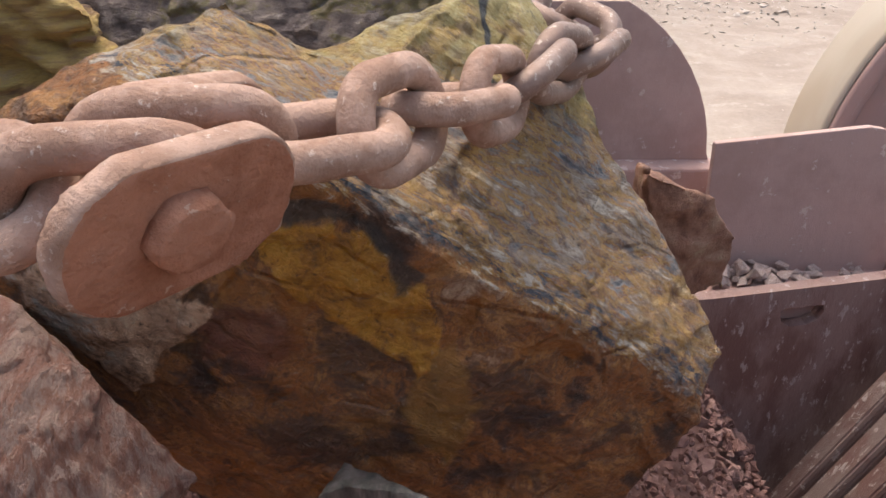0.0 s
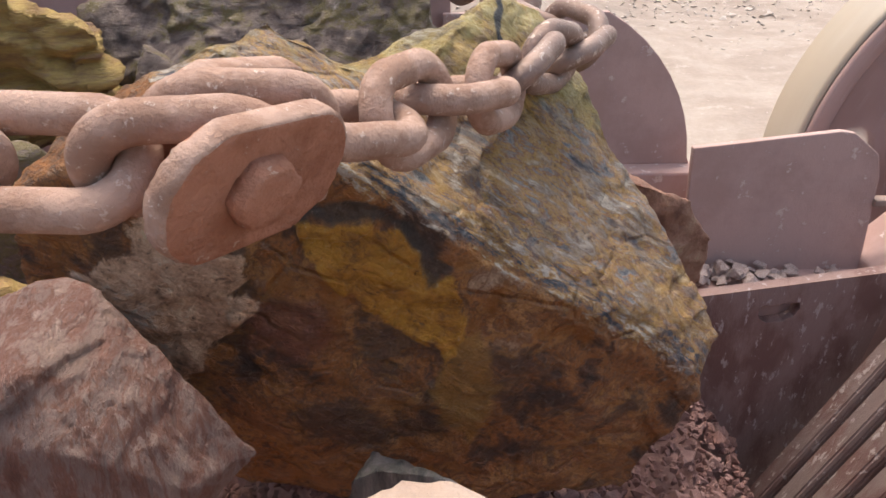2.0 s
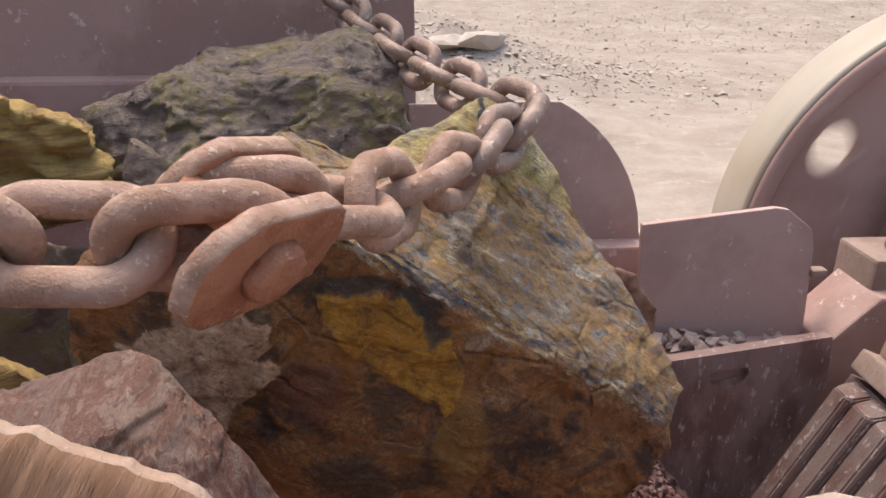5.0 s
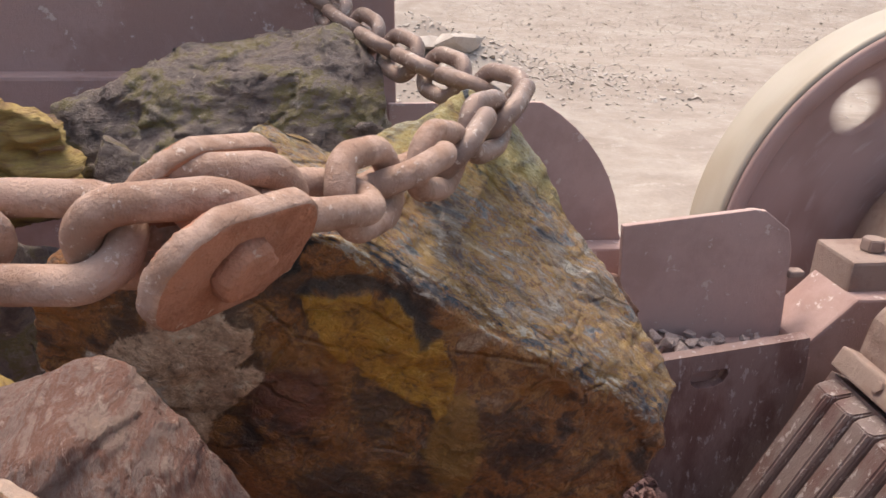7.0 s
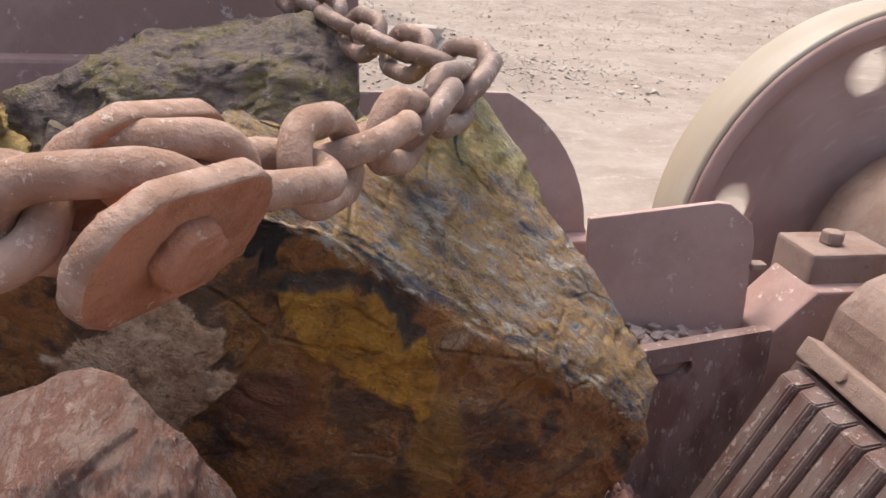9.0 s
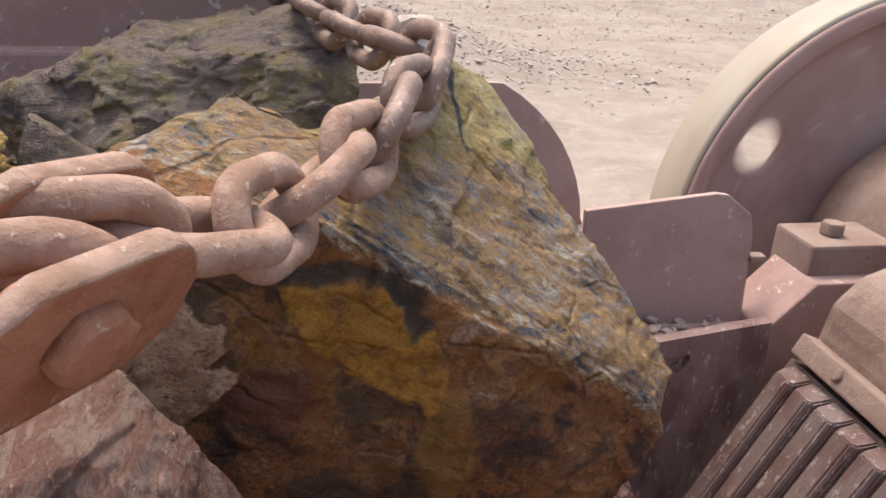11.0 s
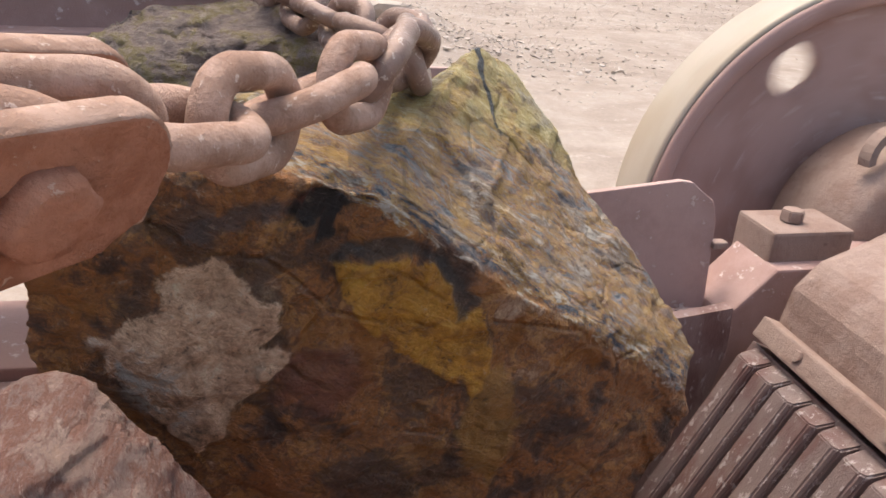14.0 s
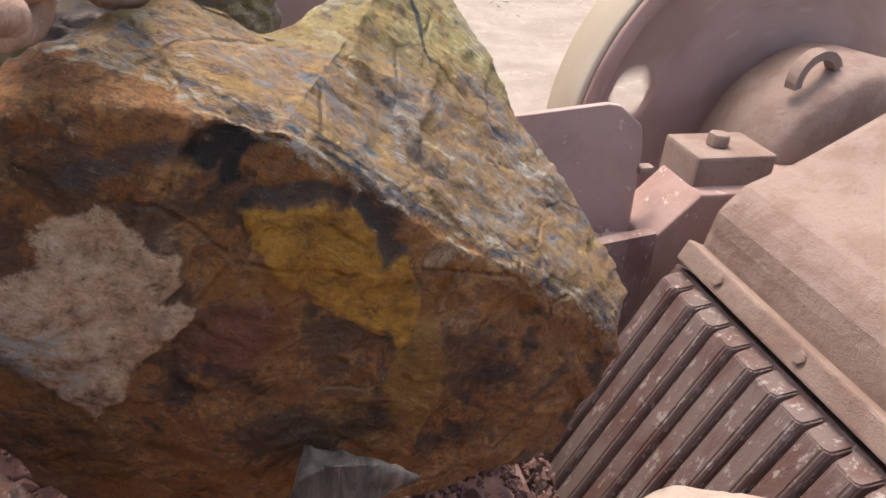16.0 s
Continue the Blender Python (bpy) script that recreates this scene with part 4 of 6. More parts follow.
def dusty_sill():
    """Rounded steel lip of the feed box, caked with pale dust, its far edge uneven."""
    bm = bmesh.new()
    cols = []
    xs = [p[0] for p in SILL_EDGE]
    ys = [p[1] for p in SILL_EDGE]
    for k in range(221):
        x = -0.13 + 1.53 * k / 220
        e = float(np.interp(x, xs, ys)) + 0.004 * noise.fractal(Vector((x * 40, 0, 3)), 0.8, 2.0, 4)
        col = []
        for y, z in ((0.0, 2.40), (-0.01, 2.60), (0.03, 2.632), (0.10, 2.640), (e - 0.07, 2.643), (e - 0.03, 2.642), (e - 0.010, 2.636), (e - 0.002, 2.625), (e, 2.605), (e - 0.015, 2.56), (e - 0.05, 2.50), (e - 0.06, 2.40)):
            d = 0.004 * noise.fractal(Vector((x * 25, y * 25, z * 25)), 0.8, 2.0, 4)
            col.append(bm.verts.new((x, y + d, z + d)))
        cols.append(col)
    n = len(cols[0])
    for a, b in zip(cols, cols[1:]):
        for k in range(n):
            bm.faces.new((a[k], a[(k + 1) % n], b[(k + 1) % n], b[k]))
    bm.faces.new(cols[0]), bm.faces.new(cols[-1])
    bmesh.ops.recalc_face_normals(bm, faces=bm.faces)
    return bm


part("feed_lip", dusty_sill(), SILL_DUST, hopper, "near lip of the feed box caked with cream dust", smooth=True)


# ---------- what moves ----------
def motions():
    walk(ore, [(t, pose(*p)) for t, *p in [
        (0, -0.0205, 1.1975, 2.1994, 0.1, 0.13, -0.24),
        (0.5, -0.0012, 1.2012, 2.2048, 0.87, 0.5, 0.04),
        (1, 0.007, 1.1979, 2.2082, 0.77, 0.2, -0.03),
        (1.5, 0.0225, 1.2008, 2.2083, 0.54, -0.24, 0.24),
        (2, 0.045, 1.226, 2.203, 0.79, -0.05, 0.5),
        (2.5, 0.0603, 1.2409, 2.1927, 0.64, 0.05, 0.64),
        (3, 0.0775, 1.2585, 2.1927, 0.13, -0.37, 1.05),
        (3.5, 0.0837, 1.2557, 2.2014, 0.33, -0.07, 1.23),
        (4, 0.096, 1.266, 2.1941, 0.56, -0.16, 1.11),
        (6.5, 0.1298, 1.2631, 2.2039, -0.11, -0.74, 1.8),
        (7, 0.1277, 1.2432, 2.2097, 0.07, -1.14, 2.01),
        (7.5, 0.1325, 1.2335, 2.2104, -0.21, -1.28, 2.07),
        (8, 0.1364, 1.2315, 2.2067, -0.27, -1.27, 2.06),
        (8.5, 0.1411, 1.2265, 2.2094, -0.72, -1.47, 2.41),
        (9, 0.1472, 1.2284, 2.2106, -0.55, -1.2, 2.42),
        (11.5, 0.2004, 1.2149, 2.2254, -0.85, -1.8, 2.87),
        (12, 0.2211, 1.2139, 2.2254, -1.07, -1.62, 2.91),
        (12.5, 0.253, 1.2263, 2.2247, -1.75, -2.01, 3.14),
        (13, 0.2845, 1.2427, 2.2072, -2.54, -1.99, 3.23),
        (13.5, 0.3153, 1.2241, 2.209, -2.77, -1.89, 3.39),
        (14, 0.3338, 1.2203, 2.2201, -2.99, -2.18, 3.34),
        (14.5, 0.3458, 1.2228, 2.2088, -3.17, -1.97, 3.17),
        (15, 0.3555, 1.2181, 2.2153, -3.29, -1.83, 3.23),
        (15.5, 0.3559, 1.1999, 2.2236, -3.24, -1.58, 3.32),
        (16, 0.367, 1.1895, 2.2246, -3.17, -1.46, 3.8),
    ]])
    walk(left_rock, [(t, pose(*p)) for t, *p in [
        (0, -0.6444, 0.82, 2.2598, 0, 0, 0),
        (0.5, -0.6165, 0.82, 2.2698, 0, 0, 0),
        (1, -0.6206, 0.82, 2.2789, 0, 0, 0),
        (1.5, -0.5998, 0.82, 2.2838, 0, 0, 0),
        (2, -0.5601, 0.82, 2.2858, 0, 0, 0),
        (2.5, -0.5330, 0.82, 2.2777, 0, 0, 0),
        (3, -0.5006, 0.82, 2.2909, 0, 0, 0),
        (3.5, -0.4921, 0.82, 2.3001, 0, 0, 0),
        (4, -0.4694, 0.82, 2.2850, 0, 0, 0),
        (6.5, -0.4579, 0.82, 2.3017, 0, 0, 0),
        (7, -0.4632, 0.82, 2.2876, 0, 0, 0),
        (7.5, -0.4565, 0.82, 2.2785, 0, 0, 0),
        (8, -0.4469, 0.82, 2.2724, 0, 0, 0),
        (8.5, -0.4322, 0.82, 2.2692, 0, 0, 0),
        (9, -0.4105, 0.82, 2.2681, 0, 0, 0),
        (11.5, -0.3717, 0.82, 2.2856, 0, 0, 0),
        (12, -0.3751, 0.82, 2.2735, 0, 0, 0),
        (12.5, -0.3555, 0.82, 2.2784, 0, 0, 0),
        (13, -0.3485, 0.82, 2.2763, 0, 0, 0),
        (13.5, -0.3394, 0.82, 2.2672, 0, 0, 0),
        (14, -0.3513, 0.82, 2.2501, 0, 0, 0),
        (14.5, -0.3563, 0.82, 2.2300, 0, 0, 0),
        (15, -0.3744, 0.82, 2.2070, 0, 0, 0),
        (15.5, -0.3555, 0.82, 2.1991, 0, 0, 0),
        (16, -0.3622, 0.82, 2.1178, 0, 0, 0),
    ]])
    walk(back_rock, [(t, pose(*p)) for t, *p in [
        (0, -0.329, 2.1, 2.615, 0, 0, 0),
        (0.5, -0.329, 2.1, 2.615, 0, 0, 0),
        (1, -0.329, 2.1, 2.615, 0, 0, 0),
        (1.5, -0.329, 2.1, 2.615, 0, 0, 0),
        (2, -0.329, 2.1, 2.615, 0, 0, 0),
        (2.5, -0.329, 2.1, 2.615, 0, 0, 0),
        (3, -0.329, 2.1, 2.615, 0, 0, 0),
        (3.5, -0.318, 2.1, 2.617, 0, 0, 0),
        (4, -0.309, 2.1, 2.605, 0, 0, 0),
        (6.5, -0.293, 2.1, 2.6, 0, 0, 0),
        (7, -0.3, 2.1, 2.6, 0, 0, 0),
        (7.5, -0.295, 2.1, 2.594, 0, 0, 0),
        (8, -0.288, 2.1, 2.588, 0, 0, 0),
        (8.5, -0.285, 2.1, 2.589, 0, 0, 0),
        (9, -0.276, 2.1, 2.588, 0, 0, 0),
        (11.5, -0.233, 2.1, 2.584, 0, 0, 0),
        (12, -0.215, 2.1, 2.579, 0, 0, 0),
        (12.5, -0.189, 2.1, 2.569, 0, 0, 0),
        (13, -0.156, 2.1, 2.555, 0, 0, 0),
        (13.5, -0.125, 2.1, 2.557, 0, 0, 0),
        (14, -0.107, 2.1, 2.573, 0, 0, 0),
        (14.5, -0.107, 2.1, 2.573, 0, 0, 0),
        (15, -0.107, 2.1, 2.573, 0, 0, 0),
        (15.5, -0.107, 2.1, 2.573, 0, 0, 0),
        (16, -0.107, 2.1, 2.573, 0, 0, 0),
    ]])
    walk(slate_rock, [(t, pose(*p)) for t, *p in [
        (0, -0.13, 0.83, 2.05, 0, 0, 0),
        (0.5, -0.1117, 0.83, 2.0554, 0, 0, 0),
        (1, -0.1039, 0.83, 2.0588, 0, 0, 0),
        (1.5, -0.0892, 0.83, 2.0589, 0, 0, 0),
        (2, -0.0678, 0.83, 2.0536, 0, 0, 0),
        (2.5, -0.0532, 0.83, 2.0433, 0, 0, 0),
        (3, -0.0369, 0.83, 2.0433, 0, 0, 0),
        (3.5, -0.031, 0.83, 2.052, 0, 0, 0),
        (4, -0.0193, 0.83, 2.0447, 0, 0, 0),
        (6.5, 0.0128, 0.83, 2.0545, 0, 0, 0),
        (7, 0.0108, 0.83, 2.0603, 0, 0, 0),
        (7.5, 0.0153, 0.83, 2.061, 0, 0, 0),
        (8, 0.0191, 0.83, 2.0573, 0, 0, 0),
        (8.5, 0.0235, 0.83, 2.06, 0, 0, 0),
        (9, 0.0293, 0.83, 2.0612, 0, 0, 0),
        (11.5, 0.0799, 0.83, 2.076, 0, 0, 0),
        (12, 0.0995, 0.83, 2.076, 0, 0, 0),
        (12.5, 0.1298, 0.83, 2.0753, 0, 0, 0),
        (13, 0.1598, 0.83, 2.0578, 0, 0, 0),
        (13.5, 0.189, 0.83, 2.0596, 0, 0, 0),
        (14, 0.2066, 0.83, 2.0707, 0, 0, 0),
        (14.5, 0.218, 0.83, 2.0594, 0, 0, 0),
        (15, 0.2272, 0.83, 2.0659, 0, 0, 0),
        (15.5, 0.2276, 0.83, 2.0742, 0, 0, 0),
        (16, 0.2381, 0.83, 2.0752, 0, 0, 0),
    ]])
    walk(slab, [(t, pose(x, 0.20, z, -22, slope, -6)) for t, x, z, slope in (
        (0, -0.10, 2.52, 20), (2, -0.10, 2.58, 20), (2.5, -0.085, 2.640, 28), (3, -0.065, 2.710, 28.6), (3.5, -0.072, 2.727, 35), (4, -0.121, 2.744, 25.8),
        (6.5, -0.135, 2.743, 21.1), (7, -0.14, 2.705, 24), (7.5, -0.14, 2.64, 22), (8, -0.14, 2.58, 20), (9, -0.14, 2.45, 20), (16, -0.14, 2.25, 20))])
    # 248 turns a minute
    walk(flywheel, [(k / 30, pose(AX, 2.95, AZ, 0, -(36 + 1490.7 * (k / 30 - 4.0)), 0)) for k in range(481)])
    walk(jaw, [(k / 30, pose(0.009 * math.sin(radians(1490.7 * k / 30)), 0, 0.011 * math.cos(radians(1490.7 * (k / 30 - 12.0) + 180)))) for k in range(481)])
    walk(shackle, [(t, pose(*p)) for t, *p in [
        (0, -0.2293, 0.5222, 2.7326, 17.85, 2.17, 54.53),
        (0.5, -0.2287, 0.5529, 2.7505, 18.29, 2.6, 52.26),
        (1, -0.2285, 0.5467, 2.784, 20.42, 7.52, 49.88),
        (1.5, -0.2107, 0.5286, 2.7742, 20.34, 6.43, 52.01),
        (2, -0.1723, 0.5321, 2.7753, 21.42, 5.48, 57.65),
        (2.5, -0.1544, 0.5201, 2.7635, 23.34, 6.1, 60.24),
        (3, -0.1363, 0.5071, 2.7878, 26.67, 6.24, 61.97),
        (3.5, -0.1372, 0.4933, 2.8154, 31.28, 8.43, 60.82),
        (4, -0.1291, 0.4688, 2.813, 32.43, 8.8, 61.68),
        (6.5, -0.1272, 0.4678, 2.8213, 31.75, 6.43, 62.19),
        (7, -0.1492, 0.5013, 2.8021, 29.63, 5.29, 59.31),
        (7.5, -0.151, 0.5074, 2.7838, 28.59, 3.76, 58.91),
        (8, -0.1528, 0.492, 2.7908, 28.64, 3.09, 60.6),
        (8.5, -0.1558, 0.4746, 2.8084, 29.34, 3.98, 60.59),
        (9, -0.1596, 0.474, 2.8234, 28.49, 3.72, 59.9),
        (11.5, -0.19, 0.4098, 2.7679, 27.34, 3.08, 60.11),
        (12, -0.1788, 0.4035, 2.7907, 27.07, 2.59, 60.81),
        (12.5, -0.1823, 0.4261, 2.8179, 26.38, 2.7, 58.79),
        (13, -0.1633, 0.4202, 2.7901, 25.02, 1.68, 57.81),
        (13.5, -0.1611, 0.4272, 2.8153, 25.08, 1.91, 57.28),
        (14, -0.1607, 0.4277, 2.861, 26.32, 4, 56.85),
        (14.5, -0.1757, 0.4506, 2.8469, 22.85, 0.52, 58.87),
        (15, -0.2016, 0.4977, 2.8493, 18.31, -1.58, 58.21),
        (15.5, -0.187, 0.5475, 2.8701, 20.13, -0, 67.23),
        (16, -0.163, 0.5702, 2.8949, 19.75, 3.11, 64.25),
    ]])
    # the top of the run hangs still
    for k, (x, y, z, turn) in enumerate(((-0.325, 2.575, 3.2925, -158.44), (-0.295, 2.545, 3.1675, 116.56), (-0.265, 2.515, 3.0425, -158.44))):
        walk(LINKS[k], [(t, pose(x, y, z, turn, 71.25, -45)) for t in (0, 16)])
    walk(LINKS[3], [(t, pose(*p)) for t, *p in [
        (0, -0.2147, 2.4377, 2.9575, 65, 21.18, -64.15),
        (0.5, -0.2137, 2.4383, 2.9576, 65, 21.13, -63.05),
        (1, -0.2137, 2.4381, 2.9581, 65, 20.67, -63.06),
        (1.5, -0.2137, 2.438, 2.9587, 65, 20.08, -63.19),
        (2, -0.2133, 2.439, 2.959, 65, 20.03, -62.33),
        (2.5, -0.2137, 2.4391, 2.9599, 65, 19.29, -62.7),
        (3, -0.2136, 2.4387, 2.9606, 65, 18.6, -62.8),
        (3.5, -0.2135, 2.4378, 2.9615, 65, 17.58, -63.12),
        (4, -0.2142, 2.437, 2.9615, 65, 17.42, -64.08),
        (6.5, -0.2139, 2.4368, 2.9629, 65, 16.1, -63.85),
        (7, -0.2139, 2.438, 2.9631, 65, 16.2, -63.36),
        (7.5, -0.2139, 2.4382, 2.9633, 65, 16.06, -63.27),
        (8, -0.2145, 2.4377, 2.9639, 65, 15.48, -64.04),
        (8.5, -0.2149, 2.4369, 2.9645, 65, 14.77, -64.67),
        (9, -0.2148, 2.4369, 2.9646, 65, 14.65, -64.61),
        (11.5, -0.2187, 2.4336, 2.9657, 65, 13.38, -69.32),
        (12, -0.2178, 2.4335, 2.9658, 65, 13.15, -68.55),
        (12.5, -0.2167, 2.4343, 2.9661, 65, 12.98, -67.32),
        (13, -0.2168, 2.4346, 2.9639, 65, 14.98, -67.3),
        (13.5, -0.2168, 2.435, 2.9642, 65, 14.86, -67.14),
        (14, -0.2167, 2.4351, 2.9647, 65, 14.37, -67.02),
        (14.5, -0.2184, 2.436, 2.963, 65, 16.32, -68.19),
        (15, -0.2198, 2.4381, 2.9642, 65, 15.79, -68.71),
        (15.5, -0.2223, 2.4424, 2.9636, 65, 17.94, -69.61),
        (16, -0.2241, 2.4444, 2.9625, 65, 19.96, -70.75),
    ]])
    walk(LINKS[4], [(t, pose(*p)) for t, *p in [
        (0, -0.1638, 2.3326, 2.9139, -25, 19.73, -64.15),
        (0.5, -0.1609, 2.3344, 2.9142, -25, 19.67, -63.05),
        (1, -0.1607, 2.334, 2.9157, -25, 19.2, -63.06),
        (1.5, -0.1609, 2.3334, 2.9176, -25, 18.6, -63.19),
        (2, -0.1596, 2.3366, 2.9186, -25, 18.53, -62.33),
        (2.5, -0.1609, 2.3367, 2.9213, -25, 17.76, -62.7),
        (3, -0.1606, 2.3356, 2.9233, -25, 17.07, -62.8),
        (3.5, -0.1604, 2.3329, 2.9259, -25, 16.05, -63.12),
        (4, -0.1625, 2.3305, 2.9261, -25, 15.9, -64.08),
        (6.5, -0.1614, 2.33, 2.9303, -25, 14.55, -63.85),
        (7, -0.1616, 2.3336, 2.9309, -25, 14.63, -63.36),
        (7.5, -0.1616, 2.3343, 2.9315, -25, 14.48, -63.27),
        (8, -0.1634, 2.3326, 2.9333, -25, 13.9, -64.04),
        (8.5, -0.1644, 2.3303, 2.9351, -25, 13.18, -64.67),
        (9, -0.1642, 2.3302, 2.9355, -25, 13.06, -64.61),
        (11.5, -0.1761, 2.3206, 2.9387, -25, 11.8, -69.32),
        (12, -0.1733, 2.3201, 2.9391, -25, 11.59, -68.55),
        (12.5, -0.1701, 2.3227, 2.9399, -25, 11.4, -67.32),
        (13, -0.1702, 2.3233, 2.9334, -25, 13.43, -67.3),
        (13.5, -0.1703, 2.3246, 2.9341, -25, 13.29, -67.14),
        (14, -0.17, 2.3249, 2.9358, -25, 12.79, -67.02),
        (14.5, -0.175, 2.3276, 2.9305, -25, 14.75, -68.19),
        (15, -0.1792, 2.3338, 2.9343, -25, 14.14, -68.71),
        (15.5, -0.1868, 2.3468, 2.9323, -25, 16.19, -69.61),
        (16, -0.192, 2.3526, 2.9289, -25, 18.18, -70.75),
    ]])
    walk(LINKS[5], [(t, pose(*p)) for t, *p in [
        (0, -0.1124, 2.2266, 2.8734, 65, 18.23, -64.15),
        (0.5, -0.1076, 2.2295, 2.8739, 65, 18.17, -63.05),
        (1, -0.1073, 2.2288, 2.8764, 65, 17.69, -63.06),
        (1.5, -0.1075, 2.2279, 2.8795, 65, 17.08, -63.19),
        (2, -0.1054, 2.2333, 2.8812, 65, 16.99, -62.33),
        (2.5, -0.1076, 2.2335, 2.8859, 65, 16.2, -62.7),
        (3, -0.1072, 2.2317, 2.8891, 65, 15.51, -62.8),
        (3.5, -0.1069, 2.2273, 2.8936, 65, 14.48, -63.12),
        (4, -0.1103, 2.2231, 2.8938, 65, 14.34, -64.08),
        (6.5, -0.1086, 2.2224, 2.9009, 65, 12.97, -63.85),
        (7, -0.1088, 2.2285, 2.9019, 65, 13.02, -63.36),
        (7.5, -0.1089, 2.2296, 2.903, 65, 12.87, -63.27),
        (8, -0.1119, 2.2269, 2.9059, 65, 12.28, -64.04),
        (8.5, -0.1136, 2.2229, 2.9091, 65, 11.57, -64.67),
        (9, -0.1132, 2.2229, 2.9097, 65, 11.44, -64.61),
        (11.5, -0.1331, 2.2068, 2.915, 65, 10.2, -69.32),
        (12, -0.1285, 2.2061, 2.9158, 65, 9.99, -68.55),
        (12.5, -0.1231, 2.2103, 2.9172, 65, 9.79, -67.32),
        (13, -0.1234, 2.2113, 2.9062, 65, 11.85, -67.3),
        (13.5, -0.1234, 2.2134, 2.9074, 65, 11.7, -67.14),
        (14, -0.123, 2.214, 2.9102, 65, 11.19, -67.02),
        (14.5, -0.1313, 2.2185, 2.9013, 65, 13.15, -68.19),
        (15, -0.1382, 2.2288, 2.9077, 65, 12.45, -68.71),
        (15.5, -0.1509, 2.2504, 2.9041, 65, 14.39, -69.61),
        (16, -0.1597, 2.2599, 2.8984, 65, 16.34, -70.75),
    ]])
    walk(LINKS[6], [(t, pose(*p)) for t, *p in [
        (0, -0.0605, 2.1196, 2.836, -25, 16.69, -64.15),
        (0.5, -0.0538, 2.1237, 2.8367, -25, 16.62, -63.05),
        (1, -0.0534, 2.1228, 2.8402, -25, 16.14, -63.06),
        (1.5, -0.0538, 2.1215, 2.8447, -25, 15.52, -63.19),
        (2, -0.0508, 2.1291, 2.847, -25, 15.41, -62.33),
        (2.5, -0.0539, 2.1294, 2.8536, -25, 14.6, -62.7),
        (3, -0.0534, 2.1269, 2.8582, -25, 13.9, -62.8),
        (3.5, -0.0529, 2.1209, 2.8645, -25, 12.88, -63.12),
        (4, -0.0578, 2.1151, 2.8649, -25, 12.75, -64.08),
        (6.5, -0.0554, 2.1141, 2.8749, -25, 11.36, -63.85),
        (7, -0.0557, 2.1227, 2.8763, -25, 11.39, -63.36),
        (7.5, -0.0558, 2.1243, 2.8779, -25, 11.22, -63.27),
        (8, -0.0601, 2.1205, 2.8819, -25, 10.62, -64.04),
        (8.5, -0.0625, 2.115, 2.8864, -25, 9.92, -64.67),
        (9, -0.062, 2.1149, 2.8873, -25, 9.8, -64.61),
        (11.5, -0.09, 2.0925, 2.8948, -25, 8.57, -69.32),
        (12, -0.0835, 2.0915, 2.8959, -25, 8.37, -68.55),
        (12.5, -0.0759, 2.0975, 2.8979, -25, 8.16, -67.32),
        (13, -0.0763, 2.0986, 2.8823, -25, 10.24, -67.3),
        (13.5, -0.0763, 2.1017, 2.884, -25, 10.08, -67.14),
        (14, -0.0757, 2.1025, 2.888, -25, 9.56, -67.02),
        (14.5, -0.0874, 2.1086, 2.8754, -25, 11.51, -68.19),
        (15, -0.0971, 2.1231, 2.8844, -25, 10.73, -68.71),
        (15.5, -0.1148, 2.1532, 2.8793, -25, 12.54, -69.61),
        (16, -0.127, 2.1663, 2.8711, -25, 14.45, -70.75),
    ]])
    walk(LINKS[7], [(t, pose(*p)) for t, *p in [
        (0, -0.0083, 2.0118, 2.8019, 65, 15.11, -64.15),
        (0.5, 0.0004, 2.0171, 2.8028, 65, 15.04, -63.05),
        (1, 0.0009, 2.0159, 2.8073, 65, 14.56, -63.06),
        (1.5, 0.0004, 2.0144, 2.8131, 65, 13.93, -63.19),
        (2, 0.0043, 2.0241, 2.8161, 65, 13.8, -62.33),
        (2.5, 0.0002, 2.0246, 2.8247, 65, 12.96, -62.7),
        (3, 0.0008, 2.0215, 2.8307, 65, 12.26, -62.8),
        (3.5, 0.0014, 2.0138, 2.8389, 65, 11.25, -63.12),
        (4, -0.005, 2.0063, 2.8393, 65, 11.12, -64.08),
        (6.5, -0.002, 2.0052, 2.8524, 65, 9.72, -63.85),
        (7, -0.0024, 2.0162, 2.8542, 65, 9.72, -63.36),
        (7.5, -0.0025, 2.0183, 2.8561, 65, 9.54, -63.27),
        (8, -0.008, 2.0135, 2.8614, 65, 8.95, -64.04),
        (8.5, -0.0112, 2.0065, 2.8673, 65, 8.25, -64.67),
        (9, -0.0105, 2.0064, 2.8684, 65, 8.12, -64.61),
        (11.5, -0.0467, 1.9777, 2.8781, 65, 6.92, -69.32),
        (12, -0.0383, 1.9765, 2.8795, 65, 6.73, -68.55),
        (12.5, -0.0286, 1.9842, 2.882, 65, 6.51, -67.32),
        (13, -0.0289, 1.9854, 2.8619, 65, 8.61, -67.3),
        (13.5, -0.0289, 1.9893, 2.8642, 65, 8.44, -67.14),
        (14, -0.0282, 1.9905, 2.8693, 65, 7.91, -67.02),
        (14.5, -0.0431, 1.998, 2.853, 65, 9.84, -68.19),
        (15, -0.0556, 2.0168, 2.8646, 65, 8.98, -68.71),
        (15.5, -0.0784, 2.0552, 2.8579, 65, 10.65, -69.61),
        (16, -0.094, 2.072, 2.8471, 65, 12.52, -70.75),
    ]])
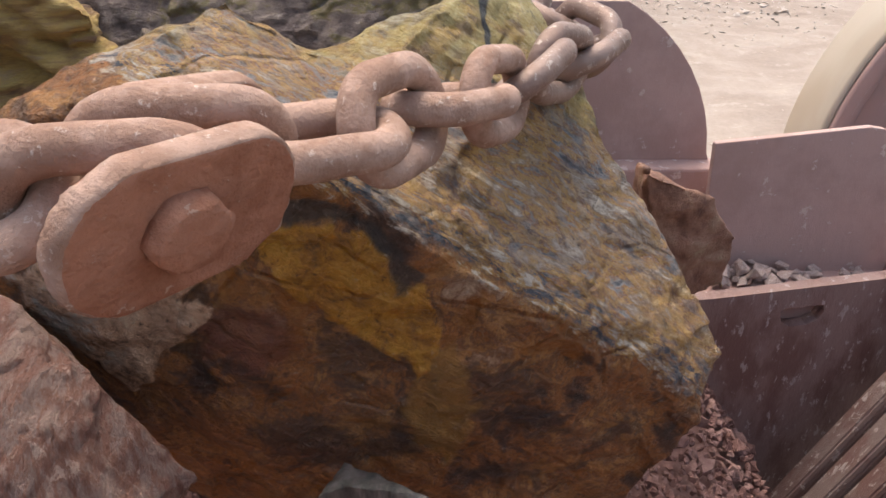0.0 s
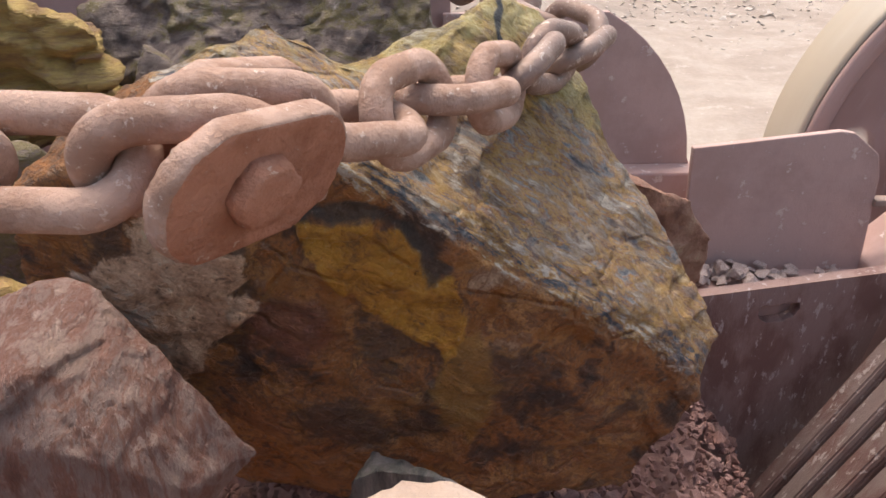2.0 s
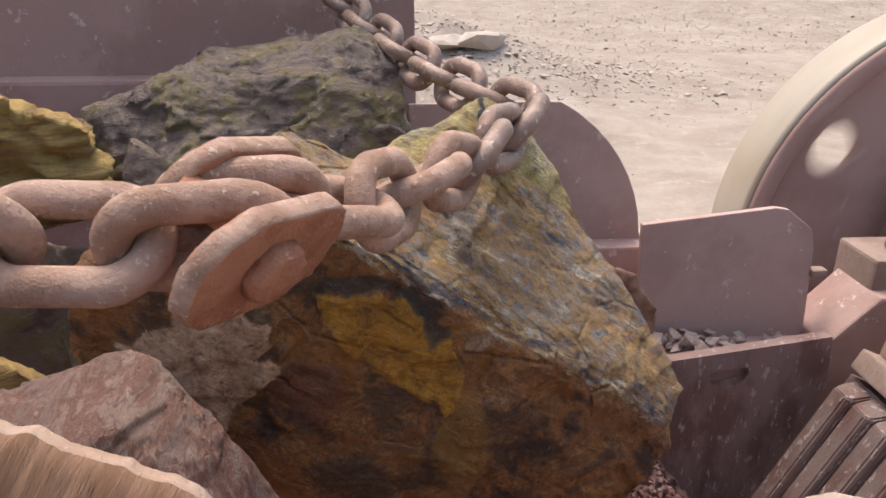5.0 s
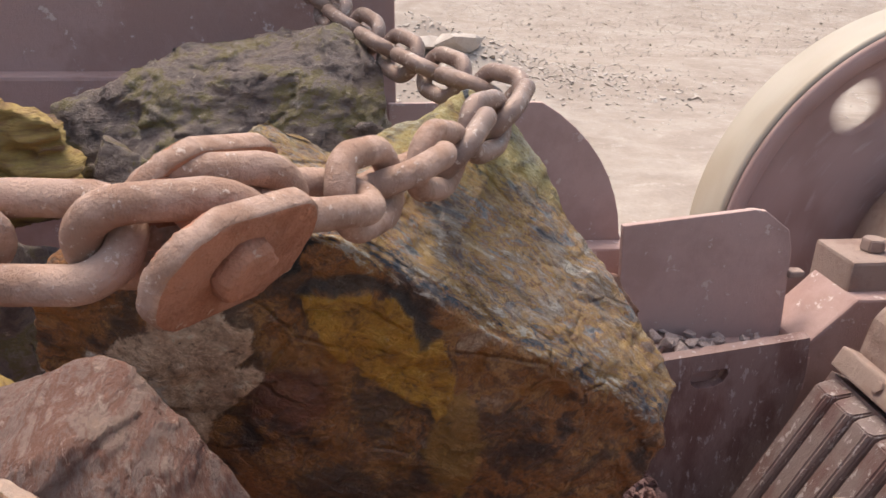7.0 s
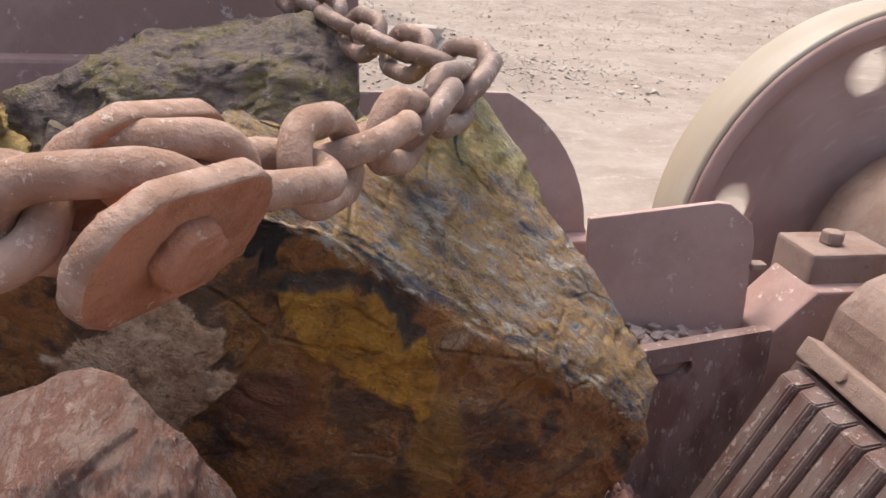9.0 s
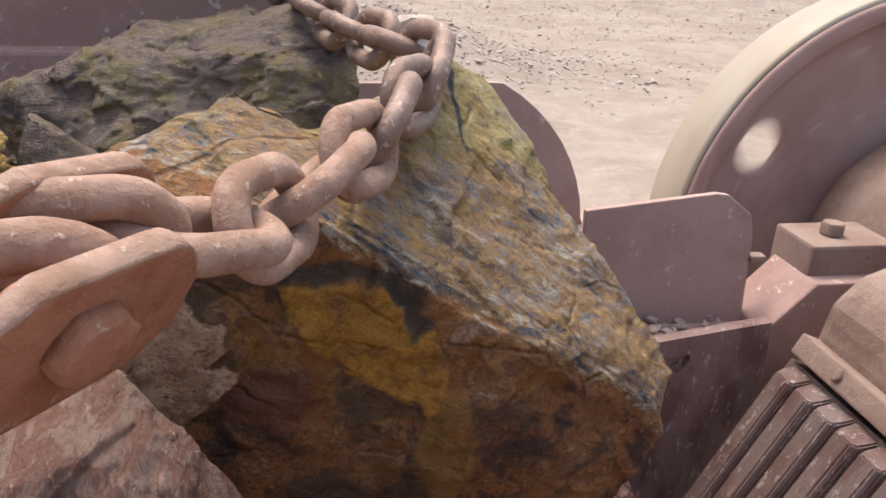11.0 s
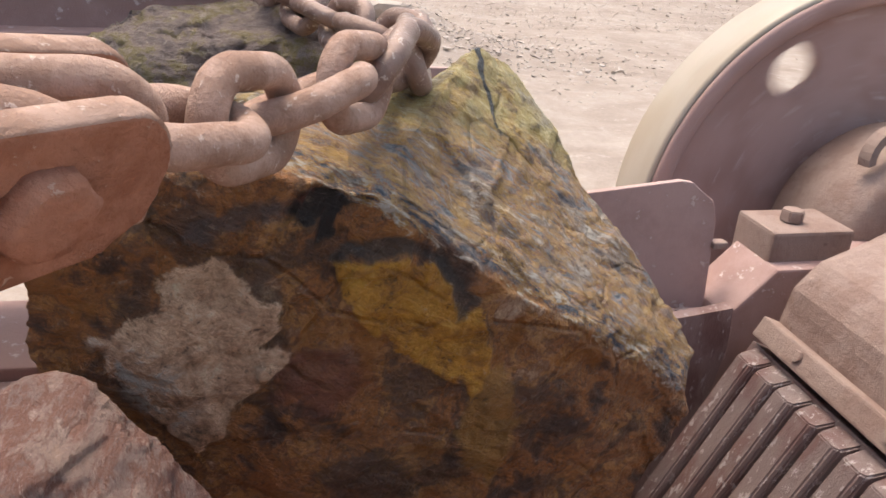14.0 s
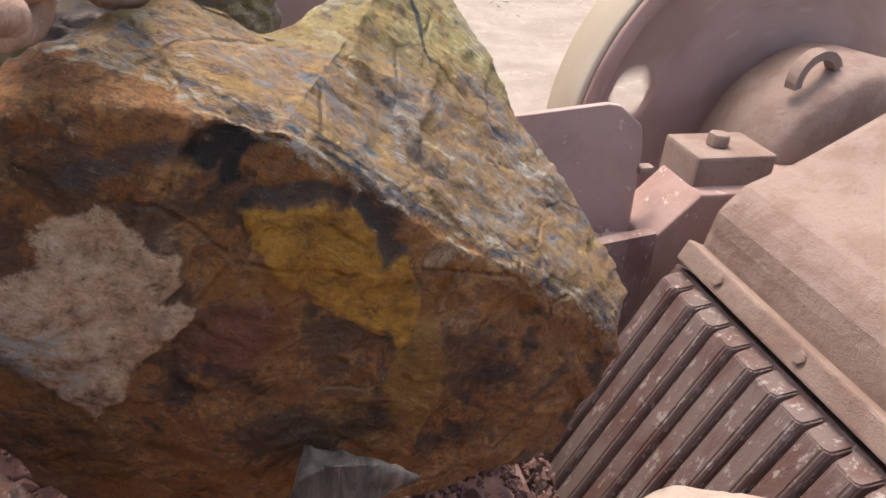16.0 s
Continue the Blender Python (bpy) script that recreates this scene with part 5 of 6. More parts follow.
    walk(LINKS[8], [(t, pose(*p)) for t, *p in [
        (0, 0.0444, 1.9031, 2.7711, -25, 13.5, -64.15),
        (0.5, 0.0551, 1.9096, 2.7722, -25, 13.43, -63.05),
        (1, 0.0556, 1.9083, 2.7777, -25, 12.94, -63.06),
        (1.5, 0.0549, 1.9064, 2.785, -25, 12.3, -63.19),
        (2, 0.0597, 1.9183, 2.7886, -25, 12.15, -62.33),
        (2.5, 0.0547, 1.919, 2.7991, -25, 11.29, -62.7),
        (3, 0.0554, 1.9153, 2.8066, -25, 10.59, -62.8),
        (3.5, 0.0559, 1.906, 2.8167, -25, 9.59, -63.12),
        (4, 0.0482, 1.8969, 2.8172, -25, 9.47, -64.08),
        (6.5, 0.0517, 1.8958, 2.8333, -25, 8.06, -63.85),
        (7, 0.0513, 1.9093, 2.8355, -25, 8.02, -63.36),
        (7.5, 0.0512, 1.9118, 2.8379, -25, 7.84, -63.27),
        (8, 0.0443, 1.906, 2.8444, -25, 7.24, -64.04),
        (8.5, 0.0404, 1.8976, 2.8516, -25, 6.55, -64.67),
        (9, 0.0412, 1.8974, 2.853, -25, 6.43, -64.61),
        (11.5, -0.0032, 1.8625, 2.865, -25, 5.26, -69.32),
        (12, 0.0071, 1.861, 2.8666, -25, 5.08, -68.55),
        (12.5, 0.0189, 1.8705, 2.8698, -25, 4.84, -67.32),
        (13, 0.0187, 1.8717, 2.8451, -25, 6.96, -67.3),
        (13.5, 0.0186, 1.8765, 2.8478, -25, 6.77, -67.14),
        (14, 0.0195, 1.878, 2.8542, -25, 6.24, -67.02),
        (14.5, 0.0014, 1.8869, 2.834, -25, 8.15, -68.19),
        (15, -0.014, 1.91, 2.8483, -25, 7.21, -68.71),
        (15.5, -0.0418, 1.9567, 2.8399, -25, 8.73, -69.61),
        (16, -0.0608, 1.9769, 2.8265, -25, 10.54, -70.75),
    ]])
    walk(LINKS[9], [(t, pose(*p)) for t, *p in [
        (0, 0.0974, 1.7937, 2.7437, 65, 11.86, -64.15),
        (0.5, 0.1101, 1.8015, 2.7451, 65, 11.78, -63.05),
        (1, 0.1107, 1.7999, 2.7517, 65, 11.28, -63.06),
        (1.5, 0.1098, 1.7978, 2.7603, 65, 10.64, -63.19),
        (2, 0.1155, 1.8119, 2.7646, 65, 10.47, -62.33),
        (2.5, 0.1095, 1.8129, 2.7771, 65, 9.6, -62.7),
        (3, 0.1102, 1.8086, 2.786, 65, 8.89, -62.8),
        (3.5, 0.1108, 1.7978, 2.798, 65, 7.9, -63.12),
        (4, 0.1016, 1.787, 2.7987, 65, 7.79, -64.08),
        (6.5, 0.1057, 1.7859, 2.8178, 65, 6.38, -63.85),
        (7, 0.1052, 1.8018, 2.8204, 65, 6.31, -63.36),
        (7.5, 0.105, 1.8049, 2.8232, 65, 6.12, -63.27),
        (8, 0.0968, 1.7981, 2.831, 65, 5.52, -64.04),
        (8.5, 0.0922, 1.7882, 2.8395, 65, 4.84, -64.67),
        (9, 0.0931, 1.7881, 2.8411, 65, 4.72, -64.61),
        (11.5, 0.0404, 1.747, 2.8555, 65, 3.58, -69.32),
        (12, 0.0525, 1.7453, 2.8574, 65, 3.41, -68.55),
        (12.5, 0.0666, 1.7565, 2.8612, 65, 3.16, -67.32),
        (13, 0.0664, 1.7576, 2.8318, 65, 5.29, -67.3),
        (13.5, 0.0663, 1.7633, 2.835, 65, 5.09, -67.14),
        (14, 0.0673, 1.7651, 2.8426, 65, 4.55, -67.02),
        (14.5, 0.046, 1.7753, 2.8186, 65, 6.44, -68.19),
        (15, 0.0278, 1.8028, 2.8356, 65, 5.41, -68.71),
        (15.5, -0.0049, 1.8576, 2.8255, 65, 6.78, -69.61),
        (16, -0.0274, 1.8811, 2.8095, 65, 8.51, -70.75),
    ]])
    walk(LINKS[10], [(t, pose(*p)) for t, *p in [
        (0, 0.1507, 1.6836, 2.7199, -25, 10.18, -64.15),
        (0.5, 0.1654, 1.6926, 2.7215, -25, 10.1, -63.05),
        (1, 0.166, 1.6909, 2.7291, -25, 9.6, -63.06),
        (1.5, 0.165, 1.6887, 2.7391, -25, 8.96, -63.19),
        (2, 0.1716, 1.7049, 2.7441, -25, 8.76, -62.33),
        (2.5, 0.1645, 1.7062, 2.7587, -25, 7.87, -62.7),
        (3, 0.1654, 1.7014, 2.7689, -25, 7.17, -62.8),
        (3.5, 0.1659, 1.6891, 2.783, -25, 6.19, -63.12),
        (4, 0.1552, 1.6767, 2.7837, -25, 6.1, -64.08),
        (6.5, 0.1598, 1.6757, 2.8059, -25, 4.68, -63.85),
        (7, 0.1592, 1.6941, 2.8089, -25, 4.58, -63.36),
        (7.5, 0.159, 1.6976, 2.8122, -25, 4.38, -63.27),
        (8, 0.1495, 1.6899, 2.8212, -25, 3.79, -64.04),
        (8.5, 0.144, 1.6786, 2.8311, -25, 3.12, -64.67),
        (9, 0.1451, 1.6785, 2.833, -25, 2.99, -64.61),
        (11.5, 0.0841, 1.6313, 2.8496, -25, 1.89, -69.32),
        (12, 0.0981, 1.6293, 2.8518, -25, 1.73, -68.55),
        (12.5, 0.1143, 1.6423, 2.8562, -25, 1.47, -67.32),
        (13, 0.1143, 1.6431, 2.8222, -25, 3.61, -67.3),
        (13.5, 0.1142, 1.6498, 2.8259, -25, 3.4, -67.14),
        (14, 0.1153, 1.652, 2.8347, -25, 2.85, -67.02),
        (14.5, 0.0908, 1.6634, 2.8069, -25, 4.71, -68.19),
        (15, 0.0697, 1.6952, 2.8265, -25, 3.6, -68.71),
        (15.5, 0.032, 1.7581, 2.8147, -25, 4.81, -69.61),
        (16, 0.0062, 1.7849, 2.7961, -25, 6.46, -70.75),
    ]])
    walk(LINKS[11], [(t, pose(*p)) for t, *p in [
        (0, 0.2043, 1.573, 2.6997, 65, 8.48, -64.15),
        (0.5, 0.221, 1.5832, 2.7015, 65, 8.39, -63.05),
        (1, 0.2217, 1.5814, 2.7102, 65, 7.9, -63.06),
        (1.5, 0.2204, 1.5789, 2.7216, 65, 7.25, -63.19),
        (2, 0.2279, 1.5975, 2.7273, 65, 7.03, -62.33),
        (2.5, 0.2198, 1.599, 2.7439, 65, 6.12, -62.7),
        (3, 0.2207, 1.5938, 2.7556, 65, 5.43, -62.8),
        (3.5, 0.2212, 1.58, 2.7716, 65, 4.47, -63.12),
        (4, 0.209, 1.566, 2.7724, 65, 4.39, -64.08),
        (6.5, 0.2141, 1.5652, 2.7976, 65, 2.97, -63.85),
        (7, 0.2134, 1.586, 2.801, 65, 2.83, -63.36),
        (7.5, 0.2132, 1.5901, 2.8048, 65, 2.63, -63.27),
        (8, 0.2023, 1.5814, 2.8151, 65, 2.04, -64.04),
        (8.5, 0.196, 1.5688, 2.8263, 65, 1.38, -64.67),
        (9, 0.1972, 1.5687, 2.8285, 65, 1.26, -64.61),
        (11.5, 0.1278, 1.5155, 2.8473, 65, 0.19, -69.32),
        (12, 0.1437, 1.5133, 2.8499, 65, 0.05, -68.55),
        (12.5, 0.162, 1.5281, 2.8548, 65, -0.22, -67.32),
        (13, 0.1623, 1.5285, 2.8162, 65, 1.91, -67.3),
        (13.5, 0.1621, 1.536, 2.8204, 65, 1.69, -67.14),
        (14, 0.1633, 1.5387, 2.8304, 65, 1.14, -67.02),
        (14.5, 0.1357, 1.5511, 2.7988, 65, 2.96, -68.19),
        (15, 0.1117, 1.5875, 2.8211, 65, 1.77, -68.71),
        (15.5, 0.0691, 1.6584, 2.8077, 65, 2.81, -69.61),
        (16, 0.0399, 1.6883, 2.7864, 65, 4.38, -70.75),
    ]])
    walk(LINKS[12], [(t, pose(*p)) for t, *p in [
        (0, 0.2582, 1.4618, 2.6832, -25, 6.75, -64.15),
        (0.5, 0.2769, 1.4733, 2.6852, -25, 6.67, -63.05),
        (1, 0.2776, 1.4714, 2.695, -25, 6.17, -63.06),
        (1.5, 0.2761, 1.4688, 2.7078, -25, 5.52, -63.19),
        (2, 0.2845, 1.4896, 2.7142, -25, 5.27, -62.33),
        (2.5, 0.2753, 1.4916, 2.7328, -25, 4.36, -62.7),
        (3, 0.2762, 1.4859, 2.7459, -25, 3.67, -62.8),
        (3.5, 0.2766, 1.4707, 2.7638, -25, 2.73, -63.12),
        (4, 0.2629, 1.455, 2.7648, -25, 2.66, -64.08),
        (6.5, 0.2684, 1.4545, 2.7931, -25, 1.25, -63.85),
        (7, 0.2677, 1.4778, 2.7969, -25, 1.08, -63.36),
        (7.5, 0.2674, 1.4824, 2.8011, -25, 0.87, -63.27),
        (8, 0.2551, 1.4729, 2.8126, -25, 0.29, -64.04),
        (8.5, 0.248, 1.459, 2.8252, -25, -0.35, -64.67),
        (9, 0.2493, 1.4589, 2.8276, -25, -0.47, -64.61),
        (11.5, 0.1715, 1.3996, 2.8487, -25, -1.5, -69.32),
        (12, 0.1893, 1.3972, 2.8516, -25, -1.63, -68.55),
        (12.5, 0.2098, 1.4139, 2.8571, -25, -1.91, -67.32),
        (13, 0.2103, 1.4137, 2.8139, -25, 0.21, -67.3),
        (13.5, 0.2101, 1.4222, 2.8186, -25, -0.02, -67.14),
        (14, 0.2114, 1.4253, 2.8298, -25, -0.57, -67.02),
        (14.5, 0.1807, 1.4387, 2.7944, -25, 1.21, -68.19),
        (15, 0.1537, 1.4796, 2.8193, -25, -0.06, -68.71),
        (15.5, 0.1062, 1.5584, 2.8043, -25, 0.81, -69.61),
        (16, 0.0738, 1.5914, 2.7804, -25, 2.29, -70.75),
    ]])
    walk(LINKS[13], [(t, pose(*p)) for t, *p in [
        (0, 0.2525, 1.3501, 2.6715, 116.77, 3.87, -120.2),
        (0.5, 0.2721, 1.3622, 2.6764, 112.05, 1.38, -120.3),
        (1, 0.2741, 1.3596, 2.6851, 117.54, 2.87, -119.05),
        (1.5, 0.2731, 1.3567, 2.6968, 120.35, 4.45, -118.42),
        (2, 0.2803, 1.3795, 2.7039, 116.05, 4.12, -120.09),
        (2.5, 0.2733, 1.3806, 2.7195, 124.46, 7.66, -117.49),
        (3, 0.2746, 1.3746, 2.7327, 125.32, 8.27, -117.1),
        (3.5, 0.2768, 1.3581, 2.7503, 129.07, 9.39, -115.4),
        (4, 0.2673, 1.3397, 2.7504, 138.5, 10.22, -110.74),
        (6.5, 0.2714, 1.34, 2.7796, 133.78, 10.77, -112.26),
        (7, 0.2703, 1.3652, 2.7814, 135.61, 12.73, -112.84),
        (7.5, 0.2697, 1.3707, 2.7841, 138.08, 14.33, -113.26),
        (8, 0.2565, 1.3606, 2.797, 136.87, 13.6, -113.39),
        (8.5, 0.2489, 1.3462, 2.8095, 136.3, 14.31, -113.43),
        (9, 0.2505, 1.3454, 2.8146, 133.66, 12.03, -113.02),
        (11.5, 0.1806, 1.2834, 2.8246, 154.77, 23.36, -102.4),
        (12, 0.1977, 1.2804, 2.8297, 152.84, 21.31, -103.71),
        (12.5, 0.2169, 1.2973, 2.8391, 148.02, 17.99, -105.72),
        (13, 0.2241, 1.2936, 2.8002, 163.06, 11.9, -99.23),
        (13.5, 0.2274, 1.3014, 2.8086, -158.04, 8.89, -95.96),
        (14, 0.2269, 1.3044, 2.8254, -162.4, 4.4, -97.59),
        (14.5, 0.1961, 1.3188, 2.8041, 4.9, -9.75, -96.39),
        (15, 0.1696, 1.3614, 2.8283, 4.05, -7.91, -94.62),
        (15.5, 0.1207, 1.4443, 2.8131, 62.34, -8.48, -93.65),
        (16, 0.0891, 1.4789, 2.79, 62.01, -10.32, -91.45),
    ]])
    walk(LINKS[14], [(t, pose(*p)) for t, *p in [
        (0, 0.185, 1.2412, 2.6815, -11.46, -12.77, -123.46),
        (0.5, 0.2046, 1.2536, 2.6914, -16.81, -14.72, -123.49),
        (1, 0.2086, 1.2496, 2.6971, -14.55, -13.63, -122.54),
        (1.5, 0.2086, 1.246, 2.706, -12.87, -12.72, -122.12),
        (2, 0.2125, 1.2709, 2.7144, -14.79, -13.54, -123.95),
        (2.5, 0.2093, 1.2694, 2.7222, -6.3, -10.04, -122.45),
        (3, 0.2098, 1.2638, 2.7335, -5.58, -9.02, -123.62),
        (3.5, 0.214, 1.2462, 2.7482, -2.33, -7.48, -123.13),
        (4, 0.2124, 1.2238, 2.746, 4.92, -6.25, -119.89),
        (6.5, 0.2139, 1.2255, 2.7738, 2.08, -5.61, -121.03),
        (7, 0.2117, 1.2516, 2.7714, 5.19, -3.79, -121.62),
        (7.5, 0.2105, 1.2577, 2.7706, 8.87, -2.27, -121.89),
        (8, 0.1971, 1.2475, 2.7846, 7.11, -2.56, -121.88),
        (8.5, 0.1898, 1.2332, 2.7954, 7.73, -1.74, -121.66),
        (9, 0.1922, 1.2313, 2.8048, 3.15, -3.36, -121.06),
        (11.5, 0.1364, 1.1683, 2.8018, 5.06, -2.65, -118.86),
        (12, 0.1507, 1.1655, 2.8106, 0.49, -3.98, -120.24),
        (12.5, 0.1657, 1.1831, 2.8261, -6.22, -6.2, -122.22),
        (13, 0.1849, 1.174, 2.7997, -15.48, -11.4, -117.03),
        (13.5, 0.1949, 1.18, 2.8139, -26.87, -13.71, -114.17),
        (14, 0.1912, 1.1842, 2.8395, -37.65, -17.05, -115.84),
        (14.5, 0.1644, 1.2036, 2.8462, -59.29, -28.58, -115.45),
        (15, 0.1423, 1.2433, 2.8659, -60.82, -26.1, -112.25),
        (15.5, 0.0962, 1.3258, 2.852, -57.91, -26.76, -110.58),
        (16, 0.0703, 1.3605, 2.8327, -59.21, -28.5, -107.57),
    ]])
    walk(LINKS[15], [(t, pose(*p)) for t, *p in [
        (0, 0.1186, 1.132, 2.6874, 126.74, 7.43, -119.15),
        (0.5, 0.138, 1.1449, 2.7015, 123.01, 5.66, -119.59),
        (1, 0.1434, 1.1397, 2.7053, 126.51, 6.33, -118.84),
        (1.5, 0.1453, 1.1351, 2.7112, 130.6, 8.06, -117.36),
        (2, 0.148, 1.1614, 2.7193, 130.63, 9.13, -117.16),
        (2.5, 0.1469, 1.1586, 2.7189, 136.06, 12.93, -116.27),
        (3, 0.1471, 1.1527, 2.7309, 135.8, 11.4, -115.2),
        (3.5, 0.1516, 1.1348, 2.7432, 135.76, 11.89, -115.38),
        (4, 0.1535, 1.1103, 2.7389, 137.82, 12.58, -114.9),
        (6.5, 0.1537, 1.1127, 2.7657, 135.43, 12.89, -115.05),
        (7, 0.1511, 1.1391, 2.76, 137.58, 13.95, -114.89),
        (7.5, 0.1503, 1.1453, 2.7565, 141.13, 14.89, -114.29),
        (8, 0.137, 1.1352, 2.7702, 141.19, 15.44, -114.26),
        (8.5, 0.1301, 1.1205, 2.7807, 140.04, 14.9, -114.02),
        (9, 0.1317, 1.1184, 2.7942, 134.85, 12.89, -115.21),
        (11.5, 0.0865, 1.0532, 2.7826, 147.89, 19.96, -107.7),
        (12, 0.0989, 1.0503, 2.7962, 145.94, 16.94, -107.92),
        (12.5, 0.1103, 1.069, 2.8171, 140.52, 14.21, -109.41),
        (13, 0.1363, 1.0577, 2.7954, 147.24, 15.23, -108.29),
        (13.5, 0.149, 1.0624, 2.8142, 144.5, 13.45, -108.53),
        (14, 0.1447, 1.0677, 2.8452, 142.66, 11.82, -107.77),
        (14.5, 0.1206, 1.0914, 2.864, 136.1, 11.77, -107.65),
        (15, 0.0995, 1.1286, 2.8833, 124.54, 9.88, -108.83),
        (15.5, 0.0531, 1.2114, 2.8711, 116.16, 8.96, -110.71),
        (16, 0.0263, 1.2473, 2.856, 109.93, 6.78, -114.44),
    ]])
    walk(LINKS[16], [(t, pose(*p)) for t, *p in [
        (0, 0.0595, 1.0182, 2.691, 4.75, -10.61, -115.73),
        (0.5, 0.0782, 1.0315, 2.7082, -0.18, -11.66, -115.97),
        (1, 0.0846, 1.0258, 2.7109, 1.91, -11.3, -115.76),
        (1.5, 0.0891, 1.0198, 2.7138, 5.11, -10.38, -114.62),
        (2, 0.0923, 1.046, 2.7205, 4.76, -10.15, -114.32),
        (2.5, 0.0923, 1.0434, 2.7149, 9.15, -9.28, -114.47),
        (3, 0.0929, 1.0377, 2.7321, -2.46, -12.5, -115.22),
        (3.5, 0.0962, 1.0209, 2.7458, -7.24, -14.17, -116.45),
        (4, 0.0984, 0.997, 2.7424, -6.98, -15.79, -117.02),
        (6.5, 0.0987, 0.9992, 2.7683, -9.43, -15.25, -116.68),
        (7, 0.0963, 1.0256, 2.7604, -7.54, -14.3, -116.69),
        (7.5, 0.0965, 1.0313, 2.7547, -4.01, -13.27, -116.22),
        (8, 0.0834, 1.021, 2.7668, -2.88, -12.33, -116.01),
        (8.5, 0.0771, 1.0058, 2.7778, -4.09, -12.3, -115.6),
        (9, 0.0766, 1.0044, 2.7944, -9.12, -13.12, -116.34),
        (11.5, 0.039, 0.9369, 2.7643, 15.66, -3.4, -116.48),
        (12, 0.0504, 0.9335, 2.7832, 9.96, -5.23, -116.97),
        (12.5, 0.0588, 0.9527, 2.8088, 3.43, -6.77, -118.31),
        (13, 0.0866, 0.941, 2.7853, 8.86, -6.12, -117.7),
        (13.5, 0.0987, 0.9454, 2.807, 3.54, -6.99, -117.89),
        (14, 0.0958, 0.9499, 2.8407, -2.02, -7.77, -117.22),
        (14.5, 0.073, 0.9728, 2.8587, -5.3, -7.04, -116.04),
        (15, 0.0507, 1.01, 2.8806, -11.49, -7.43, -115.93),
        (15.5, 0.0018, 1.0937, 2.8704, -11.42, -8.34, -116.4),
        (16, -0.0309, 1.1324, 2.8599, -10.58, -10.26, -118.52),
    ]])
    walk(LINKS[17], [(t, pose(*p)) for t, *p in [
        (0, -0.0058, 0.9085, 2.7127, 96.67, -8.6, -125.78),
        (0.5, 0.0118, 0.9231, 2.7323, 93.1, -9.69, -127),
        (1, 0.0169, 0.9188, 2.7368, 90.58, -11.7, -128.84),
        (1.5, 0.0235, 0.911, 2.7372, 92.92, -10.31, -127.49),
        (2, 0.0288, 0.9352, 2.7412, 96.12, -8.17, -125.25),
        (2.5, 0.0308, 0.9304, 2.7301, 105.17, -4.21, -122.55),
        (3, 0.034, 0.9238, 2.7503, 106.16, -3.63, -119.48),
        (3.5, 0.0364, 0.9079, 2.7653, 106.41, -3.23, -119.33),
        (4, 0.0398, 0.8837, 2.761, 114.07, -0.82, -117.65),
        (6.5, 0.0398, 0.886, 2.7851, 111.65, 0.25, -118.31),
        (7, 0.0354, 0.9131, 2.7752, 111.97, 1.09, -120.09),
        (7.5, 0.0361, 0.9183, 2.7669, 115.82, 2.43, -119.98),
        (8, 0.0242, 0.9072, 2.7771, 117.24, 3.22, -118.98),
        (8.5, 0.0183, 0.8917, 2.7891, 114.66, 2.24, -118.88),
        (9, 0.0167, 0.891, 2.807, 111.15, 1.92, -119.31),
        (11.5, -0.0218, 0.8245, 2.7522, 123.85, 14.17, -120.36),
        (12, -0.0124, 0.8216, 2.7761, 119.39, 11.53, -121.69),
        (12.5, -0.0059, 0.8417, 2.8051, 115.58, 10.06, -122.18),
        (13, 0.0226, 0.8297, 2.7799, 120.21, 10.95, -122.08),
        (13.5, 0.0307, 0.8365, 2.8048, 112.83, 9, -126.06),
        (14, 0.0276, 0.8411, 2.8415, 107.57, 7, -126.98),
        (14.5, 0.0093, 0.8616, 2.8552, 108.92, 10.18, -123.6),
        (15, -0.0105, 0.8967, 2.8804, 102.7, 7.58, -120.77),
        (15.5, -0.0583, 0.9799, 2.871, 102.14, 7.83, -119.27),
        (16, -0.0919, 1.0193, 2.8638, 102.46, 6.83, -118.15),
    ]])
